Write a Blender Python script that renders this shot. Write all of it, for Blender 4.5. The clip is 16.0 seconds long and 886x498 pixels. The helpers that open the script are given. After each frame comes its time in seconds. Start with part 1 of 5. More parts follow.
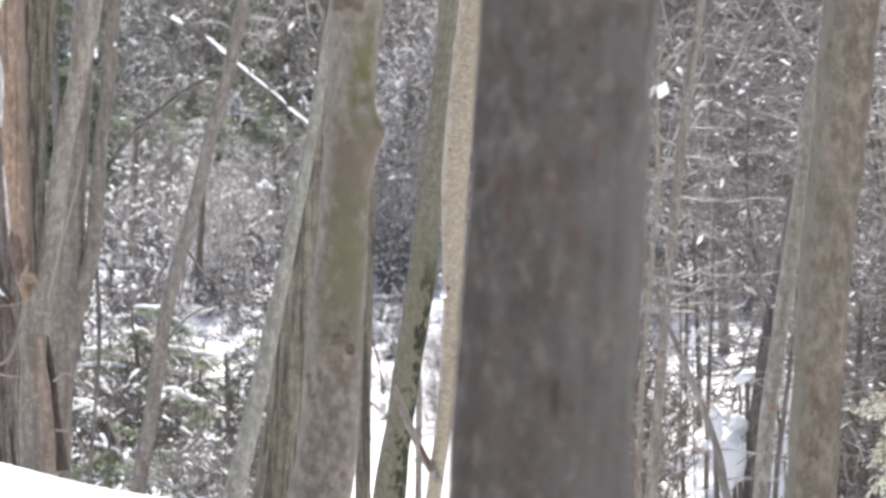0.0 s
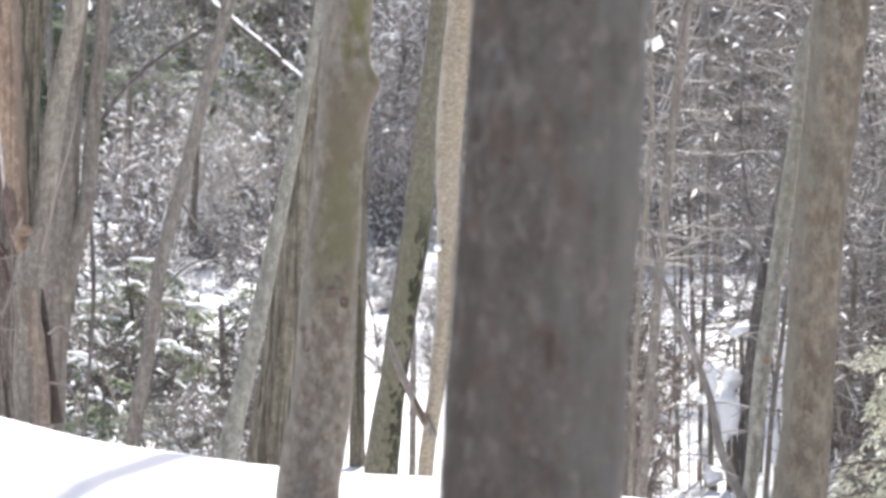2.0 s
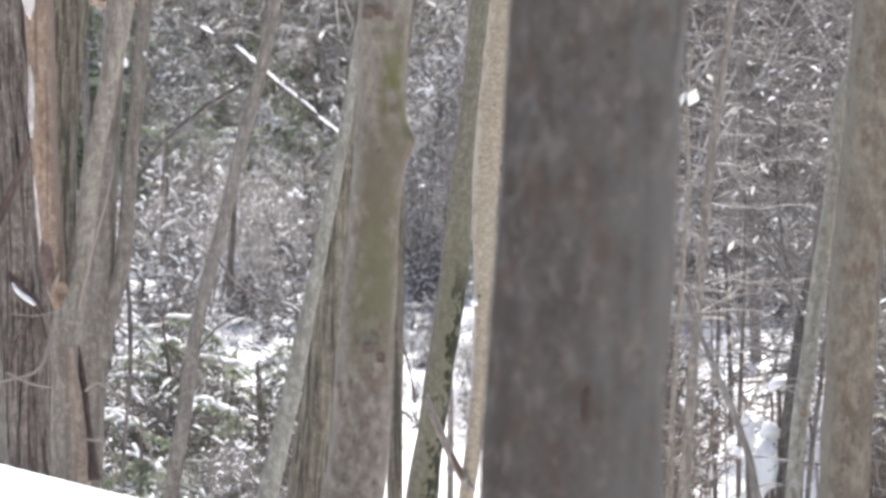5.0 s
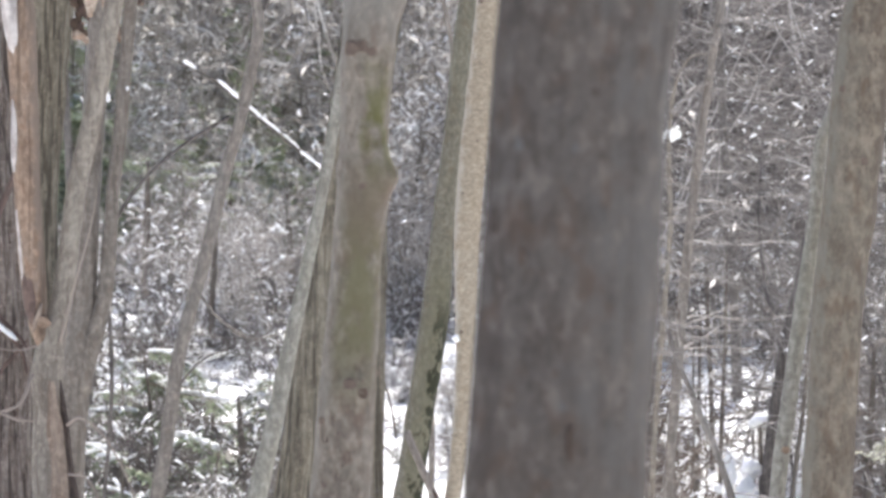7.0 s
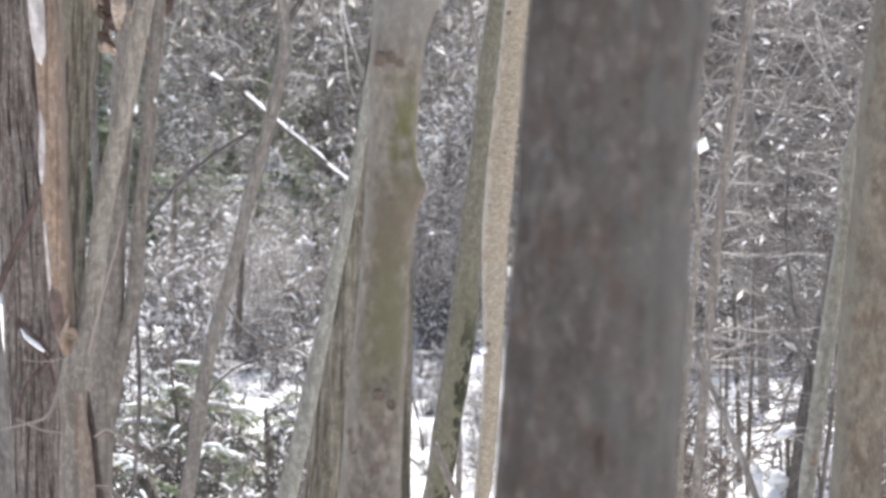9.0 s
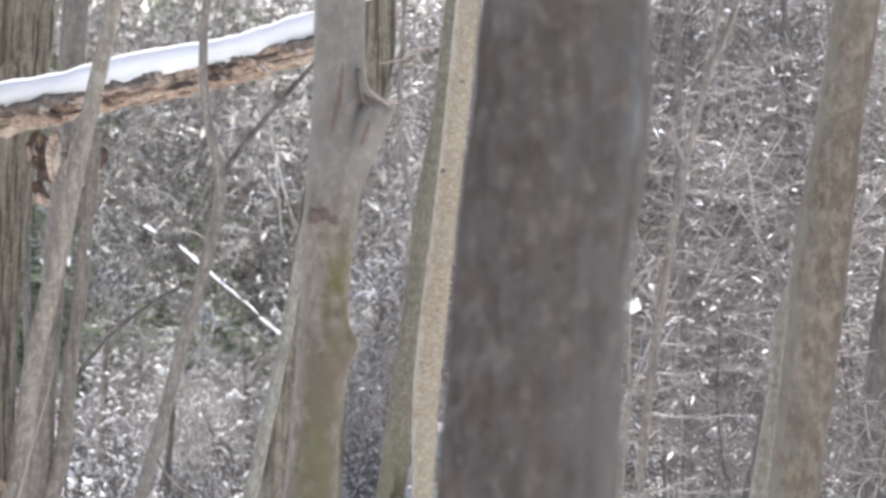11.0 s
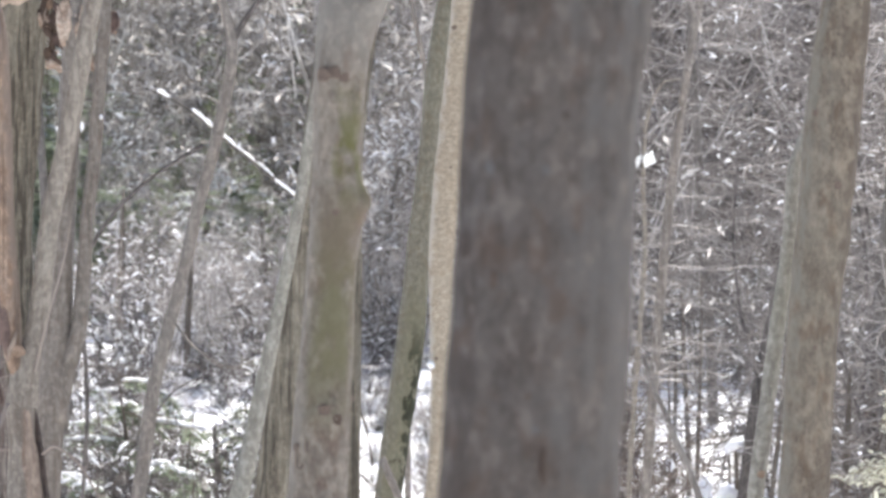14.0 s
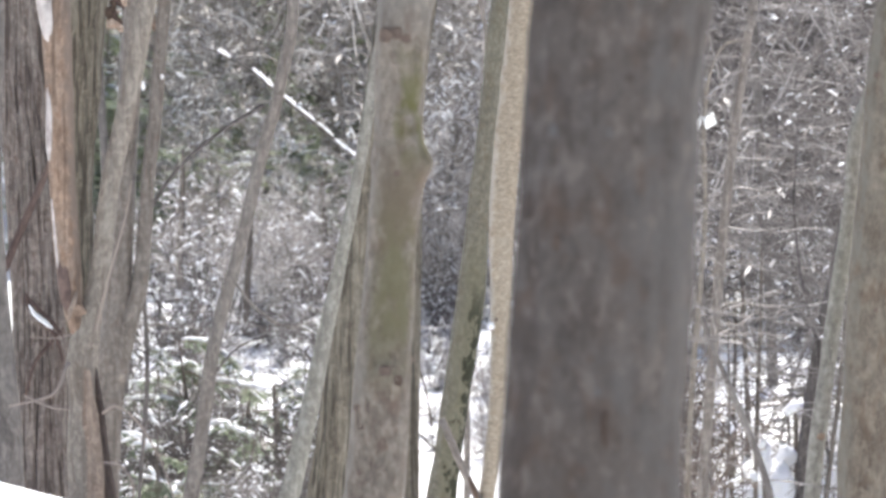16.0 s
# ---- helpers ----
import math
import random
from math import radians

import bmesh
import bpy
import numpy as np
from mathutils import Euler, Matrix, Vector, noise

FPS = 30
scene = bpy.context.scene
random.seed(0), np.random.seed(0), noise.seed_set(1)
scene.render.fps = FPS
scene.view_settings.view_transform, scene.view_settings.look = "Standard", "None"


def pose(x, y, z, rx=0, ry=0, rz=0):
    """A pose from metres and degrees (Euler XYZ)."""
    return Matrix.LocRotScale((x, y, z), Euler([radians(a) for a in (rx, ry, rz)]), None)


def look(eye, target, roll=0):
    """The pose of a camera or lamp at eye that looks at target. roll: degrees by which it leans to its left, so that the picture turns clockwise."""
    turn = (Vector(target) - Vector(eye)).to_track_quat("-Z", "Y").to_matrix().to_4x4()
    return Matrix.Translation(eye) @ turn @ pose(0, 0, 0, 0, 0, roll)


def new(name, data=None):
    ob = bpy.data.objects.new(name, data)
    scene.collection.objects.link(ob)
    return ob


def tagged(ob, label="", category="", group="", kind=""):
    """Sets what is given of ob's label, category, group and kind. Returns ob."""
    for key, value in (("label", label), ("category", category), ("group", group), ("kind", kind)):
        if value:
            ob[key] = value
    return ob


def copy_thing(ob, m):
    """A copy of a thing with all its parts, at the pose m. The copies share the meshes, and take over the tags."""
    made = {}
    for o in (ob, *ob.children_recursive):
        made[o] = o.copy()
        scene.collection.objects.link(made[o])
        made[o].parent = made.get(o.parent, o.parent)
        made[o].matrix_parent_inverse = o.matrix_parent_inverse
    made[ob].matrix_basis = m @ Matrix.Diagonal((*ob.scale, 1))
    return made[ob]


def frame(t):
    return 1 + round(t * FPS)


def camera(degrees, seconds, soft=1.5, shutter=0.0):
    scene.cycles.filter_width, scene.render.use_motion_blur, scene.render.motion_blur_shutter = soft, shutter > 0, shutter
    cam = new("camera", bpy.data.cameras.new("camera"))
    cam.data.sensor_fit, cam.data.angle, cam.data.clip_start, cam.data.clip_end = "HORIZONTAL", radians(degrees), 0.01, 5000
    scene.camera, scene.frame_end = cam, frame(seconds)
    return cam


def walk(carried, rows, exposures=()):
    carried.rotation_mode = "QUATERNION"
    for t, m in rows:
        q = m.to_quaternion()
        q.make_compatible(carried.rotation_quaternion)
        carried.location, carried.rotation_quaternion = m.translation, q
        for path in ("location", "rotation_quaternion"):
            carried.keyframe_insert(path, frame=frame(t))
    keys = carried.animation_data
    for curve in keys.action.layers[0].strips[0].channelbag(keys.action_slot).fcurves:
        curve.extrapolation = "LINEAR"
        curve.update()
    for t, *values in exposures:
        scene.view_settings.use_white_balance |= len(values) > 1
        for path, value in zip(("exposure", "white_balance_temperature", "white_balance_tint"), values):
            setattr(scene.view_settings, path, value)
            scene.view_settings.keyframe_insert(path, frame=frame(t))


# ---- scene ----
cam = camera(12.0, 16.0, soft=3.2)
# seconds, sideways, height, yaw, pitch, lean to the left
PATH = [
    (0.0, 0.0090, 1.6135, 0.006, -0.089, -0.044),
    (0.5, 0.0070, 1.6114, 0.134, -0.559, 0.053),
    (1.0, 0.0046, 1.6128, 0.313, -0.567, 0.210),
    (1.5, 0.0049, 1.6079, 0.068, -0.642, 0.257),
    (2.0, 0.0087, 1.6115, -0.071, -0.721, -0.005),
    (2.5, 0.0073, 1.6157, -0.114, 0.268, 0.056),
    (3.0, 0.0060, 1.6123, 0.158, 0.345, -0.042),
    (3.5, 0.0091, 1.6084, 0.257, 0.353, -0.134),
    (3.7, 0.0137, 1.6080, 0.297, 0.197, -0.246),
    (5.8, 0.0116, 1.6167, 0.569, 0.020, -0.176),
    (6.0, 0.0075, 1.6215, 0.486, 0.474, 0.037),
    (6.5, 0.0090, 1.6165, 0.303, 0.756, -0.194),
    (7.0, 0.0067, 1.6124, 0.172, 0.511, -0.104),
    (7.5, -0.0006, 1.6165, 0.441, 0.151, 0.021),
    (8.0, 0.0037, 1.6147, 0.368, 0.436, -0.220),
    (8.2, 0.0027, 1.6082, 0.324, 0.524, -0.356),
    (10.3, -0.0046, 1.6207, 0.359, 1.524, 1.102),
    (10.5, -0.0014, 1.6240, -0.057, 2.435, 1.046),
    (11.0, -0.0005, 1.6234, -0.383, 2.787, 0.775),
    (11.5, 0.0028, 1.6208, -0.317, 2.512, 0.597),
    (12.0, 0.0083, 1.6204, -0.461, 2.329, 0.239),
    (12.5, 0.0097, 1.6196, -0.579, 2.136, 0.085),
    (13.0, 0.0136, 1.6054, -0.464, 1.159, -0.264),
    (13.5, 0.0115, 1.6091, -0.249, 1.048, -0.236),
    (14.0, 0.0169, 1.6025, -0.152, 0.893, -0.456),
    (14.5, 0.0203, 1.5948, -0.103, 0.598, -0.636),
    (15.0, 0.0160, 1.5950, -0.114, 0.055, -0.518),
    (15.5, 0.0117, 1.5980, 0.296, -0.066, -0.367),
    (16.0, 0.0082, 1.6071, 0.651, 0.355, -0.226),
]
walk(cam, [(t, pose(x, 0, z, 90 + pitch, 0, yaw) @ pose(0, 0, 0, 0, 0, roll)) for t, x, z, yaw, pitch, roll in PATH],
     exposures=[(0.0, 1.06, 6450, 12), (2.5, 1.05, 6450, 12), (6.0, 1.03, 6450, 12), (8.2, 1.03, 6450, 12), (10.5, 1.08, 6450, 12), (13.0, 1.12, 6450, 12), (16.0, 1.12, 6450, 12)])
cam.data.dof.use_dof = True
cam.data.dof.focus_distance = 27.0
cam.data.dof.aperture_fstop = 6.5

# ---- light ----
SUN_AZ, SUN_EL = radians(13), radians(46)      # compass from +y clockwise: ahead, beyond the wood
world = bpy.data.worlds.new("winter_sky")
world.use_nodes = True
scene.world = world
wn = world.node_tree.nodes
sky = wn.new("ShaderNodeTexSky")
sky.sky_type, sky.sun_disc = "NISHITA", False
sky.sun_elevation, sky.sun_rotation = SUN_EL, SUN_AZ
sky.air_density, sky.dust_density = 1.0, 3.0
wn["Background"].inputs["Strength"].default_value = 0.09
world.node_tree.links.new(sky.outputs["Color"], wn["Background"].inputs["Color"])
sun = new("sun", bpy.data.lights.new("sun", "SUN"))
sun.data.energy, sun.data.angle, sun.data.color = 4.0, radians(0.42), (1.0, 0.985, 0.95)
sun_dir = Vector((math.sin(SUN_AZ) * math.cos(SUN_EL), math.cos(SUN_AZ) * math.cos(SUN_EL), math.sin(SUN_EL)))
sun.matrix_world = look(sun_dir * 60, (0, 0, 0))


# ---- materials ----
class Mat:
    """A node material under construction."""

    def __init__(self, name, rough=0.85):
        self.m = bpy.data.materials.new(name)
        self.m.use_nodes = True
        self.t = self.m.node_tree
        self.b = self.t.nodes["Principled BSDF"]
        self.b.inputs["Roughness"].default_value = rough
        self.b.inputs["Specular IOR Level"].default_value = 0.25
        self.tc = self.t.nodes.new("ShaderNodeTexCoord")
        self.co = self.tc.outputs["Object"]

    def link(self, a, b):
        self.t.links.new(a, b)

    def noise(self, scale, stretch=(1, 1, 1), detail=4.0, rough=0.6, distort=0.0):
        mp = self.t.nodes.new("ShaderNodeMapping")
        mp.inputs["Scale"].default_value = stretch
        n = self.t.nodes.new("ShaderNodeTexNoise")
        n.inputs["Scale"].default_value, n.inputs["Detail"].default_value = scale, detail
        n.inputs["Roughness"].default_value, n.inputs["Distortion"].default_value = rough, distort
        self.link(self.co, mp.inputs["Vector"])
        self.link(mp.outputs["Vector"], n.inputs["Vector"])
        return n.outputs["Fac"]

    def ramp(self, fac, lo, hi):
        r = self.t.nodes.new("ShaderNodeMapRange")
        r.inputs["From Min"].default_value, r.inputs["From Max"].default_value = lo, hi
        self.link(fac, r.inputs["Value"])
        return r.outputs["Result"]

    def ramp2(self, fac, lo, hi):
        """Spreads a noise about its middle over lo to hi."""
        r = self.t.nodes.new("ShaderNodeMapRange")
        r.inputs["From Min"].default_value, r.inputs["From Max"].default_value = 0.25, 0.75
        r.inputs["To Min"].default_value, r.inputs["To Max"].default_value = lo, hi
        self.link(fac, r.inputs["Value"])
        return r.outputs["Result"]

    def mix(self, fac, a, b):
        n = self.t.nodes.new("ShaderNodeMix")
        n.data_type = "RGBA"
        if isinstance(fac, float):
            n.inputs[0].default_value = fac
        else:
            self.link(fac, n.inputs[0])
        for v, s in ((a, n.inputs[6]), (b, n.inputs[7])):
            if isinstance(v, tuple):
                s.default_value = (*v, 1)
            else:
                self.link(v, s)
        return n.outputs[2]

    def times(self, a, b):
        n = self.t.nodes.new("ShaderNodeMath")
        n.operation = "MULTIPLY"
        for v, s in ((a, n.inputs[0]), (b, n.inputs[1])):
            if isinstance(v, float):
                s.default_value = v
            else:
                self.link(v, s)
        return n.outputs[0]

    def finish(self, colour, height=None, bump=0.3, dist=0.01):
        if isinstance(colour, tuple):
            self.b.inputs["Base Color"].default_value = (*colour, 1)
        else:
            self.link(colour, self.b.inputs["Base Color"])
        if height is not None:
            n = self.t.nodes.new("ShaderNodeBump")
            n.inputs["Strength"].default_value, n.inputs["Distance"].default_value = bump, dist
            self.link(height, n.inputs["Height"])
            self.link(n.outputs["Normal"], self.b.inputs["Normal"])
        return self.m


def bark(name, base, dark, patch, patch_amount=0.5, spot=None, spot_amount=0.0, grain=14.0, bump=0.5, spot_scale=9.0, run=0.2, fineness=1.0, fleck=None, side=None, contrast=1.0, fissure=0.0, lying=False, clump=0.7):
    """Bark with upright grain, wide patches of a second colour, lichen or moss spots, growth, another tone or painted
    light and shade on one side, and dark fissures.
    """
    m = Mat(name, 0.9)
    up = lambda k: (k, 1, 1) if lying else (1, 1, k)
    g = m.noise(grain, up(run), 6.0, 0.7)
    fine = m.noise(grain * 5, up(0.45), 3.0, 0.6)
    big = m.noise(2.6, up(0.5), 4.0, 0.6)
    blot = m.noise(8.0 * fineness, up(clump), 5.0, 0.6, 0.2)
    flake = m.noise(20.0 * fineness, up(clump), 3.0, 0.6)
    c = m.mix(m.ramp(g, 0.40, 0.57), m.mix(contrast, base, dark) if contrast < 1 else dark, base)
    c = m.mix(m.times(m.ramp(big, 0.62 - 0.35 * patch_amount, 0.8 - 0.25 * patch_amount), 0.75), c, patch)
    c = m.mix(m.times(m.ramp(blot, 0.50, 0.66), 0.65 * contrast), c, dark)
    c = m.mix(m.times(m.ramp(flake, 0.52, 0.62), 0.6 * contrast), c, tuple(0.6 * v for v in base))
    c = m.mix(m.times(m.ramp(flake, 0.47, 0.36), 0.5 * contrast), c, tuple(min(1, v * 1.45) for v in base))
    c = m.mix(m.times(m.ramp(fine, 0.45, 0.75), 0.35), c, tuple(min(1, v * 1.5) for v in base))
    if fleck:
        f = m.noise(11.0 * fineness, up(0.6), 4.0, 0.65, 0.3)
        c = m.mix(m.times(m.ramp(f, 0.53, 0.68), 0.7), c, fleck)
    for growth_and_light, way, edge, soft, ragged, low, high, amount in side or ():
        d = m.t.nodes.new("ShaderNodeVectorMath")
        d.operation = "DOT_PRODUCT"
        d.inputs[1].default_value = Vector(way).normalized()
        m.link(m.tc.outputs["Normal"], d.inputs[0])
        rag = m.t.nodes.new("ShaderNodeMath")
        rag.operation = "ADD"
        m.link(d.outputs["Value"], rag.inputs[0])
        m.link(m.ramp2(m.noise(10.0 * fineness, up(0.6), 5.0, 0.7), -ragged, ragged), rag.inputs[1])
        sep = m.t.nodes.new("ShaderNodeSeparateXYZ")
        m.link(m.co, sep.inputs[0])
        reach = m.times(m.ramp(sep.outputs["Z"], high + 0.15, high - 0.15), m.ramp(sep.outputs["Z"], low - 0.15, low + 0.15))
        c = m.mix(m.times(m.times(m.ramp(rag.outputs[0], edge, edge + soft), amount), reach), c, growth_and_light)
    if spot:
        s = m.noise(spot_scale, up(0.6), 5.0, 0.7)
        c = m.mix(m.ramp(s, 0.72 - 0.25 * spot_amount, 0.8 - 0.22 * spot_amount), c, spot)
    if fissure:
        crack = m.noise(grain * 0.9, up(0.045), 3.0, 0.55, 0.15)
        c = m.mix(m.times(m.ramp(crack, 0.52, 0.60), fissure), c, tuple(0.55 * v for v in dark))
    return m.finish(c, g, bump, 0.012)


# Side layers: greyer on the right, darker brown on the left.
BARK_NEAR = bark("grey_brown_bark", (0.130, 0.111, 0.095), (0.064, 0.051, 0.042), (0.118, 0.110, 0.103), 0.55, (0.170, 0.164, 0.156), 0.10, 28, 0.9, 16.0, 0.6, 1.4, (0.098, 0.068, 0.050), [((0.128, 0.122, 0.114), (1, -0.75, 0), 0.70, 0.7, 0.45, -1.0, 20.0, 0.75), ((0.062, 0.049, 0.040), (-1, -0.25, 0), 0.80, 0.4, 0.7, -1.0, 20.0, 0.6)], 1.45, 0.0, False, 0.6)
BARK_LICHEN = bark("grey_lichened_bark", (0.140, 0.136, 0.130), (0.088, 0.080, 0.074), (0.142, 0.143, 0.140), 0.5, (0.18, 0.18, 0.175), 0.2, 18, 0.8, 13.0, 0.5, 1.4, (0.11, 0.088, 0.072))
# Band below the burl: reddish-brown bark plus the burl's shadow, painted in.
# Paler left edge: lichen grey with side light painted into the colour.
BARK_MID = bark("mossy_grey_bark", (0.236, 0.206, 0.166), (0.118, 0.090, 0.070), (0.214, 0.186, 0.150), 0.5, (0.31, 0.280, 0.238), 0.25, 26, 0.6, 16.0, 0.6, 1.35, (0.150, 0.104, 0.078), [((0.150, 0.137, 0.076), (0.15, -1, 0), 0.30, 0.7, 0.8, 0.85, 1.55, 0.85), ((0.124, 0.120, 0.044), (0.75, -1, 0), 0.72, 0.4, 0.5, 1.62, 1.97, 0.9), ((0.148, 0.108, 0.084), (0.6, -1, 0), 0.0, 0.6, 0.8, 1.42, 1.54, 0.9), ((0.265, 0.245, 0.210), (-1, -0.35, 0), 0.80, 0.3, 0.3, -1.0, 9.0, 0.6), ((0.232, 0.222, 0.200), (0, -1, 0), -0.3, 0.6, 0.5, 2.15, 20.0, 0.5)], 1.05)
# The side layer paints a highlight along the trunk's left rim.
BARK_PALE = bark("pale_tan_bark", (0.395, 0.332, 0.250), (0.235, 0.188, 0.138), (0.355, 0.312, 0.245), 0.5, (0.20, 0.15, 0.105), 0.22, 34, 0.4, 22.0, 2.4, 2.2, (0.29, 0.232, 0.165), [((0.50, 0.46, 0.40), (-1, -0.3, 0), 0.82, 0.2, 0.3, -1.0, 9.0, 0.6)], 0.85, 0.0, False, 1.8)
# Side layers: greyer on the left flank, darker on the right.
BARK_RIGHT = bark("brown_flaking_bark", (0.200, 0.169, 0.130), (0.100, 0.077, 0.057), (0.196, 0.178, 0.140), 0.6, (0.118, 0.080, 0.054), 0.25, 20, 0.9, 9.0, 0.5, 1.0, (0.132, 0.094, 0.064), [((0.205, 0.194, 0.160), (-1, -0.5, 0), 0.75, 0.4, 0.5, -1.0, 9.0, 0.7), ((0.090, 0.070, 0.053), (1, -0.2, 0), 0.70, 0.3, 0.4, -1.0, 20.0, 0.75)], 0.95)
BARK_FURROW = bark("furrowed_olive_bark", (0.250, 0.222, 0.170), (0.070, 0.056, 0.043), (0.228, 0.211, 0.168), 0.4, (0.180, 0.170, 0.100), 0.15, 24, 1.0, 9.0, 0.035, 1.5, None, None, 0.8, 0.7)
BARK_RIDGED = bark("ridged_dark_bark", (0.310, 0.264, 0.228), (0.085, 0.062, 0.052), (0.26, 0.238, 0.206), 0.45, (0.18, 0.118, 0.095), 0.35, 30, 1.0, 8.0, 0.03, 1.6, (0.17, 0.122, 0.100), None, 1.0, 0.75)
BARK_DARK = bark("dark_furrowed_bark", (0.175, 0.154, 0.140), (0.050, 0.042, 0.038), (0.180, 0.164, 0.150), 0.4, (0.200, 0.188, 0.170), 0.1, 38, 1.0, 9.0, 0.03, 1.5)
BARK_MOSS = bark("dark_spotted_mossy_bark", (0.205, 0.190, 0.148), (0.132, 0.118, 0.086), (0.186, 0.178, 0.130), 0.5, (0.064, 0.056, 0.034), 0.10, 24, 0.7, 24.0, 0.7, 2.0, (0.150, 0.122, 0.080), [((0.150, 0.142, 0.092), (0.6, -1, 0), 0.1, 0.8, 0.6, -1.0, 2.6, 0.6), ((0.034, 0.036, 0.022), (1, -0.45, 0), 0.70, 0.25, 1.0, 0.5, 2.3, 0.95), ((0.048, 0.044, 0.020), (0.7, -1, 0), 0.75, 0.4, 1.1, -1.0, 0.85, 0.9)], 1.0)
BARK_SNAG = bark("weathered_taupe_bark", (0.292, 0.256, 0.212), (0.150, 0.122, 0.098), (0.30, 0.275, 0.23), 0.5, (0.21, 0.168, 0.13), 0.4, 30, 0.6, 14.0, 0.15, 1.8)
BARK_TAUPE = bark("smooth_taupe_bark", (0.266, 0.234, 0.203), (0.141, 0.119, 0.102), (0.254, 0.237, 0.211), 0.4, (0.328, 0.294, 0.260), 0.3, 28, 0.4, 14.0, 0.15, 1.8)
BARK_GREY = bark("smooth_grey_bark", (0.305, 0.288, 0.249), (0.169, 0.153, 0.127), (0.282, 0.271, 0.215), 0.5, (0.350, 0.333, 0.294), 0.35, 26, 0.4, 14.0, 0.25, 1.8)
BARK_FAR = bark("woodland_bark", (0.226, 0.203, 0.181), (0.113, 0.098, 0.087), (0.226, 0.211, 0.186), 0.5, None, 0, 12, 0.5)
# Side layer: greyer and darker on the right flank.
WOOD_ORANGE = bark("bare_orange_wood", (0.345, 0.243, 0.172), (0.135, 0.088, 0.060), (0.30, 0.235, 0.185), 0.7, (0.20, 0.150, 0.120), 0.5, 26, 0.8, 12.0, 0.06, 1.8, (0.22, 0.135, 0.088), [((0.22, 0.175, 0.142), (1, -0.2, 0), 0.6, 0.3, 0.5, -1.0, 20.0, 0.85)], 1.0, 0.5)
WOOD_WHITE = bark("bleached_wood", (0.55, 0.51, 0.48), (0.36, 0.31, 0.28), (0.52, 0.49, 0.45), 0.4, None, 0, 14, 0.3)
WOOD_ROT = bark("crumbling_rotten_wood", (0.49, 0.385, 0.300), (0.165, 0.100, 0.074), (0.58, 0.50, 0.415), 0.6, (0.085, 0.046, 0.036), 0.5, 22, 1.0, 18, 0.7, 1.7, (0.31, 0.180, 0.118), None, 1.0, 0.1, True)
KNOT_DARK = bark("blackened_knot_bark", (0.085, 0.066, 0.056), (0.045, 0.035, 0.031), (0.11, 0.078, 0.06), 0.45, None, 0, 40, 0.8)
BARK_DULL = bark("dull_brown_bark", (0.222, 0.194, 0.165), (0.100, 0.082, 0.068), (0.225, 0.203, 0.175), 0.5, None, 0, 30, 0.6, 14.0, 0.12, 1.8, (0.165, 0.13, 0.105))
RUST = bark("rust_brown_inner_bark", (0.120, 0.084, 0.062), (0.072, 0.050, 0.040), (0.115, 0.090, 0.074), 0.5, None, 0, 40, 0.6)
WOOD_TAN = bark("weathered_tan_wood", (0.32, 0.250, 0.195), (0.19, 0.14, 0.108), (0.31, 0.265, 0.22), 0.5, (0.22, 0.15, 0.105), 0.4, 20, 0.6, 9.0, 0.1, 1.6)
HOLLOW = bark("hollow_brown_heartwood", (0.150, 0.104, 0.086), (0.065, 0.044, 0.04), (0.17, 0.128, 0.11), 0.5, None, 0, 30, 0.8)
KNOT = bark("brown_knot_bark", (0.172, 0.130, 0.103), (0.105, 0.077, 0.060), (0.185, 0.140, 0.110), 0.4, None, 0, 25, 0.6)


def twig_mat(name, a, b, c, leafy=False):
    """Thin wood, or leaves that let light through, whose colour differs from piece to piece."""
    m = Mat(name, 0.7)
    geo = m.t.nodes.new("ShaderNodeNewGeometry").outputs["Random Per Island"]
    col = m.mix(m.ramp(geo, 0.0, 0.6), a, b)
    col = m.mix(m.ramp(geo, 0.72, 1.0), col, c)
    col = m.mix(m.times(m.noise(20, (1, 1, 1)), 0.5), col, a)
    if leafy:
        thin, both = m.t.nodes.new("ShaderNodeBsdfTranslucent"), m.t.nodes.new("ShaderNodeMixShader")
        m.link(col, thin.inputs["Color"])
        both.inputs[0].default_value = 0.5
        m.link(m.b.outputs[0], both.inputs[1])
        m.link(thin.outputs[0], both.inputs[2])
        m.link(both.outputs[0], m.t.nodes["Material Output"].inputs["Surface"])
    return m.finish(col)


TWIG = twig_mat("grey_brown_twig", (0.30, 0.27, 0.25), (0.54, 0.50, 0.465), (0.74, 0.70, 0.66))
TWIG_WILD = twig_mat("weathered_grey_twig", (0.19, 0.168, 0.147), (0.51, 0.473, 0.430), (0.98, 0.955, 0.92))
TWIG_PALE = twig_mat("pale_beech_twig", (0.18, 0.160, 0.146), (0.355, 0.323, 0.297), (0.62, 0.574, 0.538))
TWIG_DARK = twig_mat("dark_stem", (0.090, 0.079, 0.075), (0.158, 0.142, 0.133), (0.226, 0.203, 0.192))
TWIG_MIRK = twig_mat("dusky_twig", (0.104, 0.089, 0.080), (0.170, 0.150, 0.137), (0.285, 0.256, 0.236))
TWIG_TAN = twig_mat("tan_twig", (0.249, 0.203, 0.169), (0.339, 0.282, 0.243), (0.418, 0.356, 0.305))
TWIG_BROWN = twig_mat("dark_brown_twig", (0.150, 0.120, 0.100), (0.250, 0.208, 0.178), (0.460, 0.405, 0.360))
NEEDLE = twig_mat("hemlock_needle", (0.215, 0.250, 0.175), (0.37, 0.42, 0.30), (0.60, 0.64, 0.53), True)
NEEDLE_GREY = twig_mat("frosted_grey_green_needle", (0.23, 0.27, 0.165), (0.44, 0.49, 0.34), (0.76, 0.79, 0.67), True)
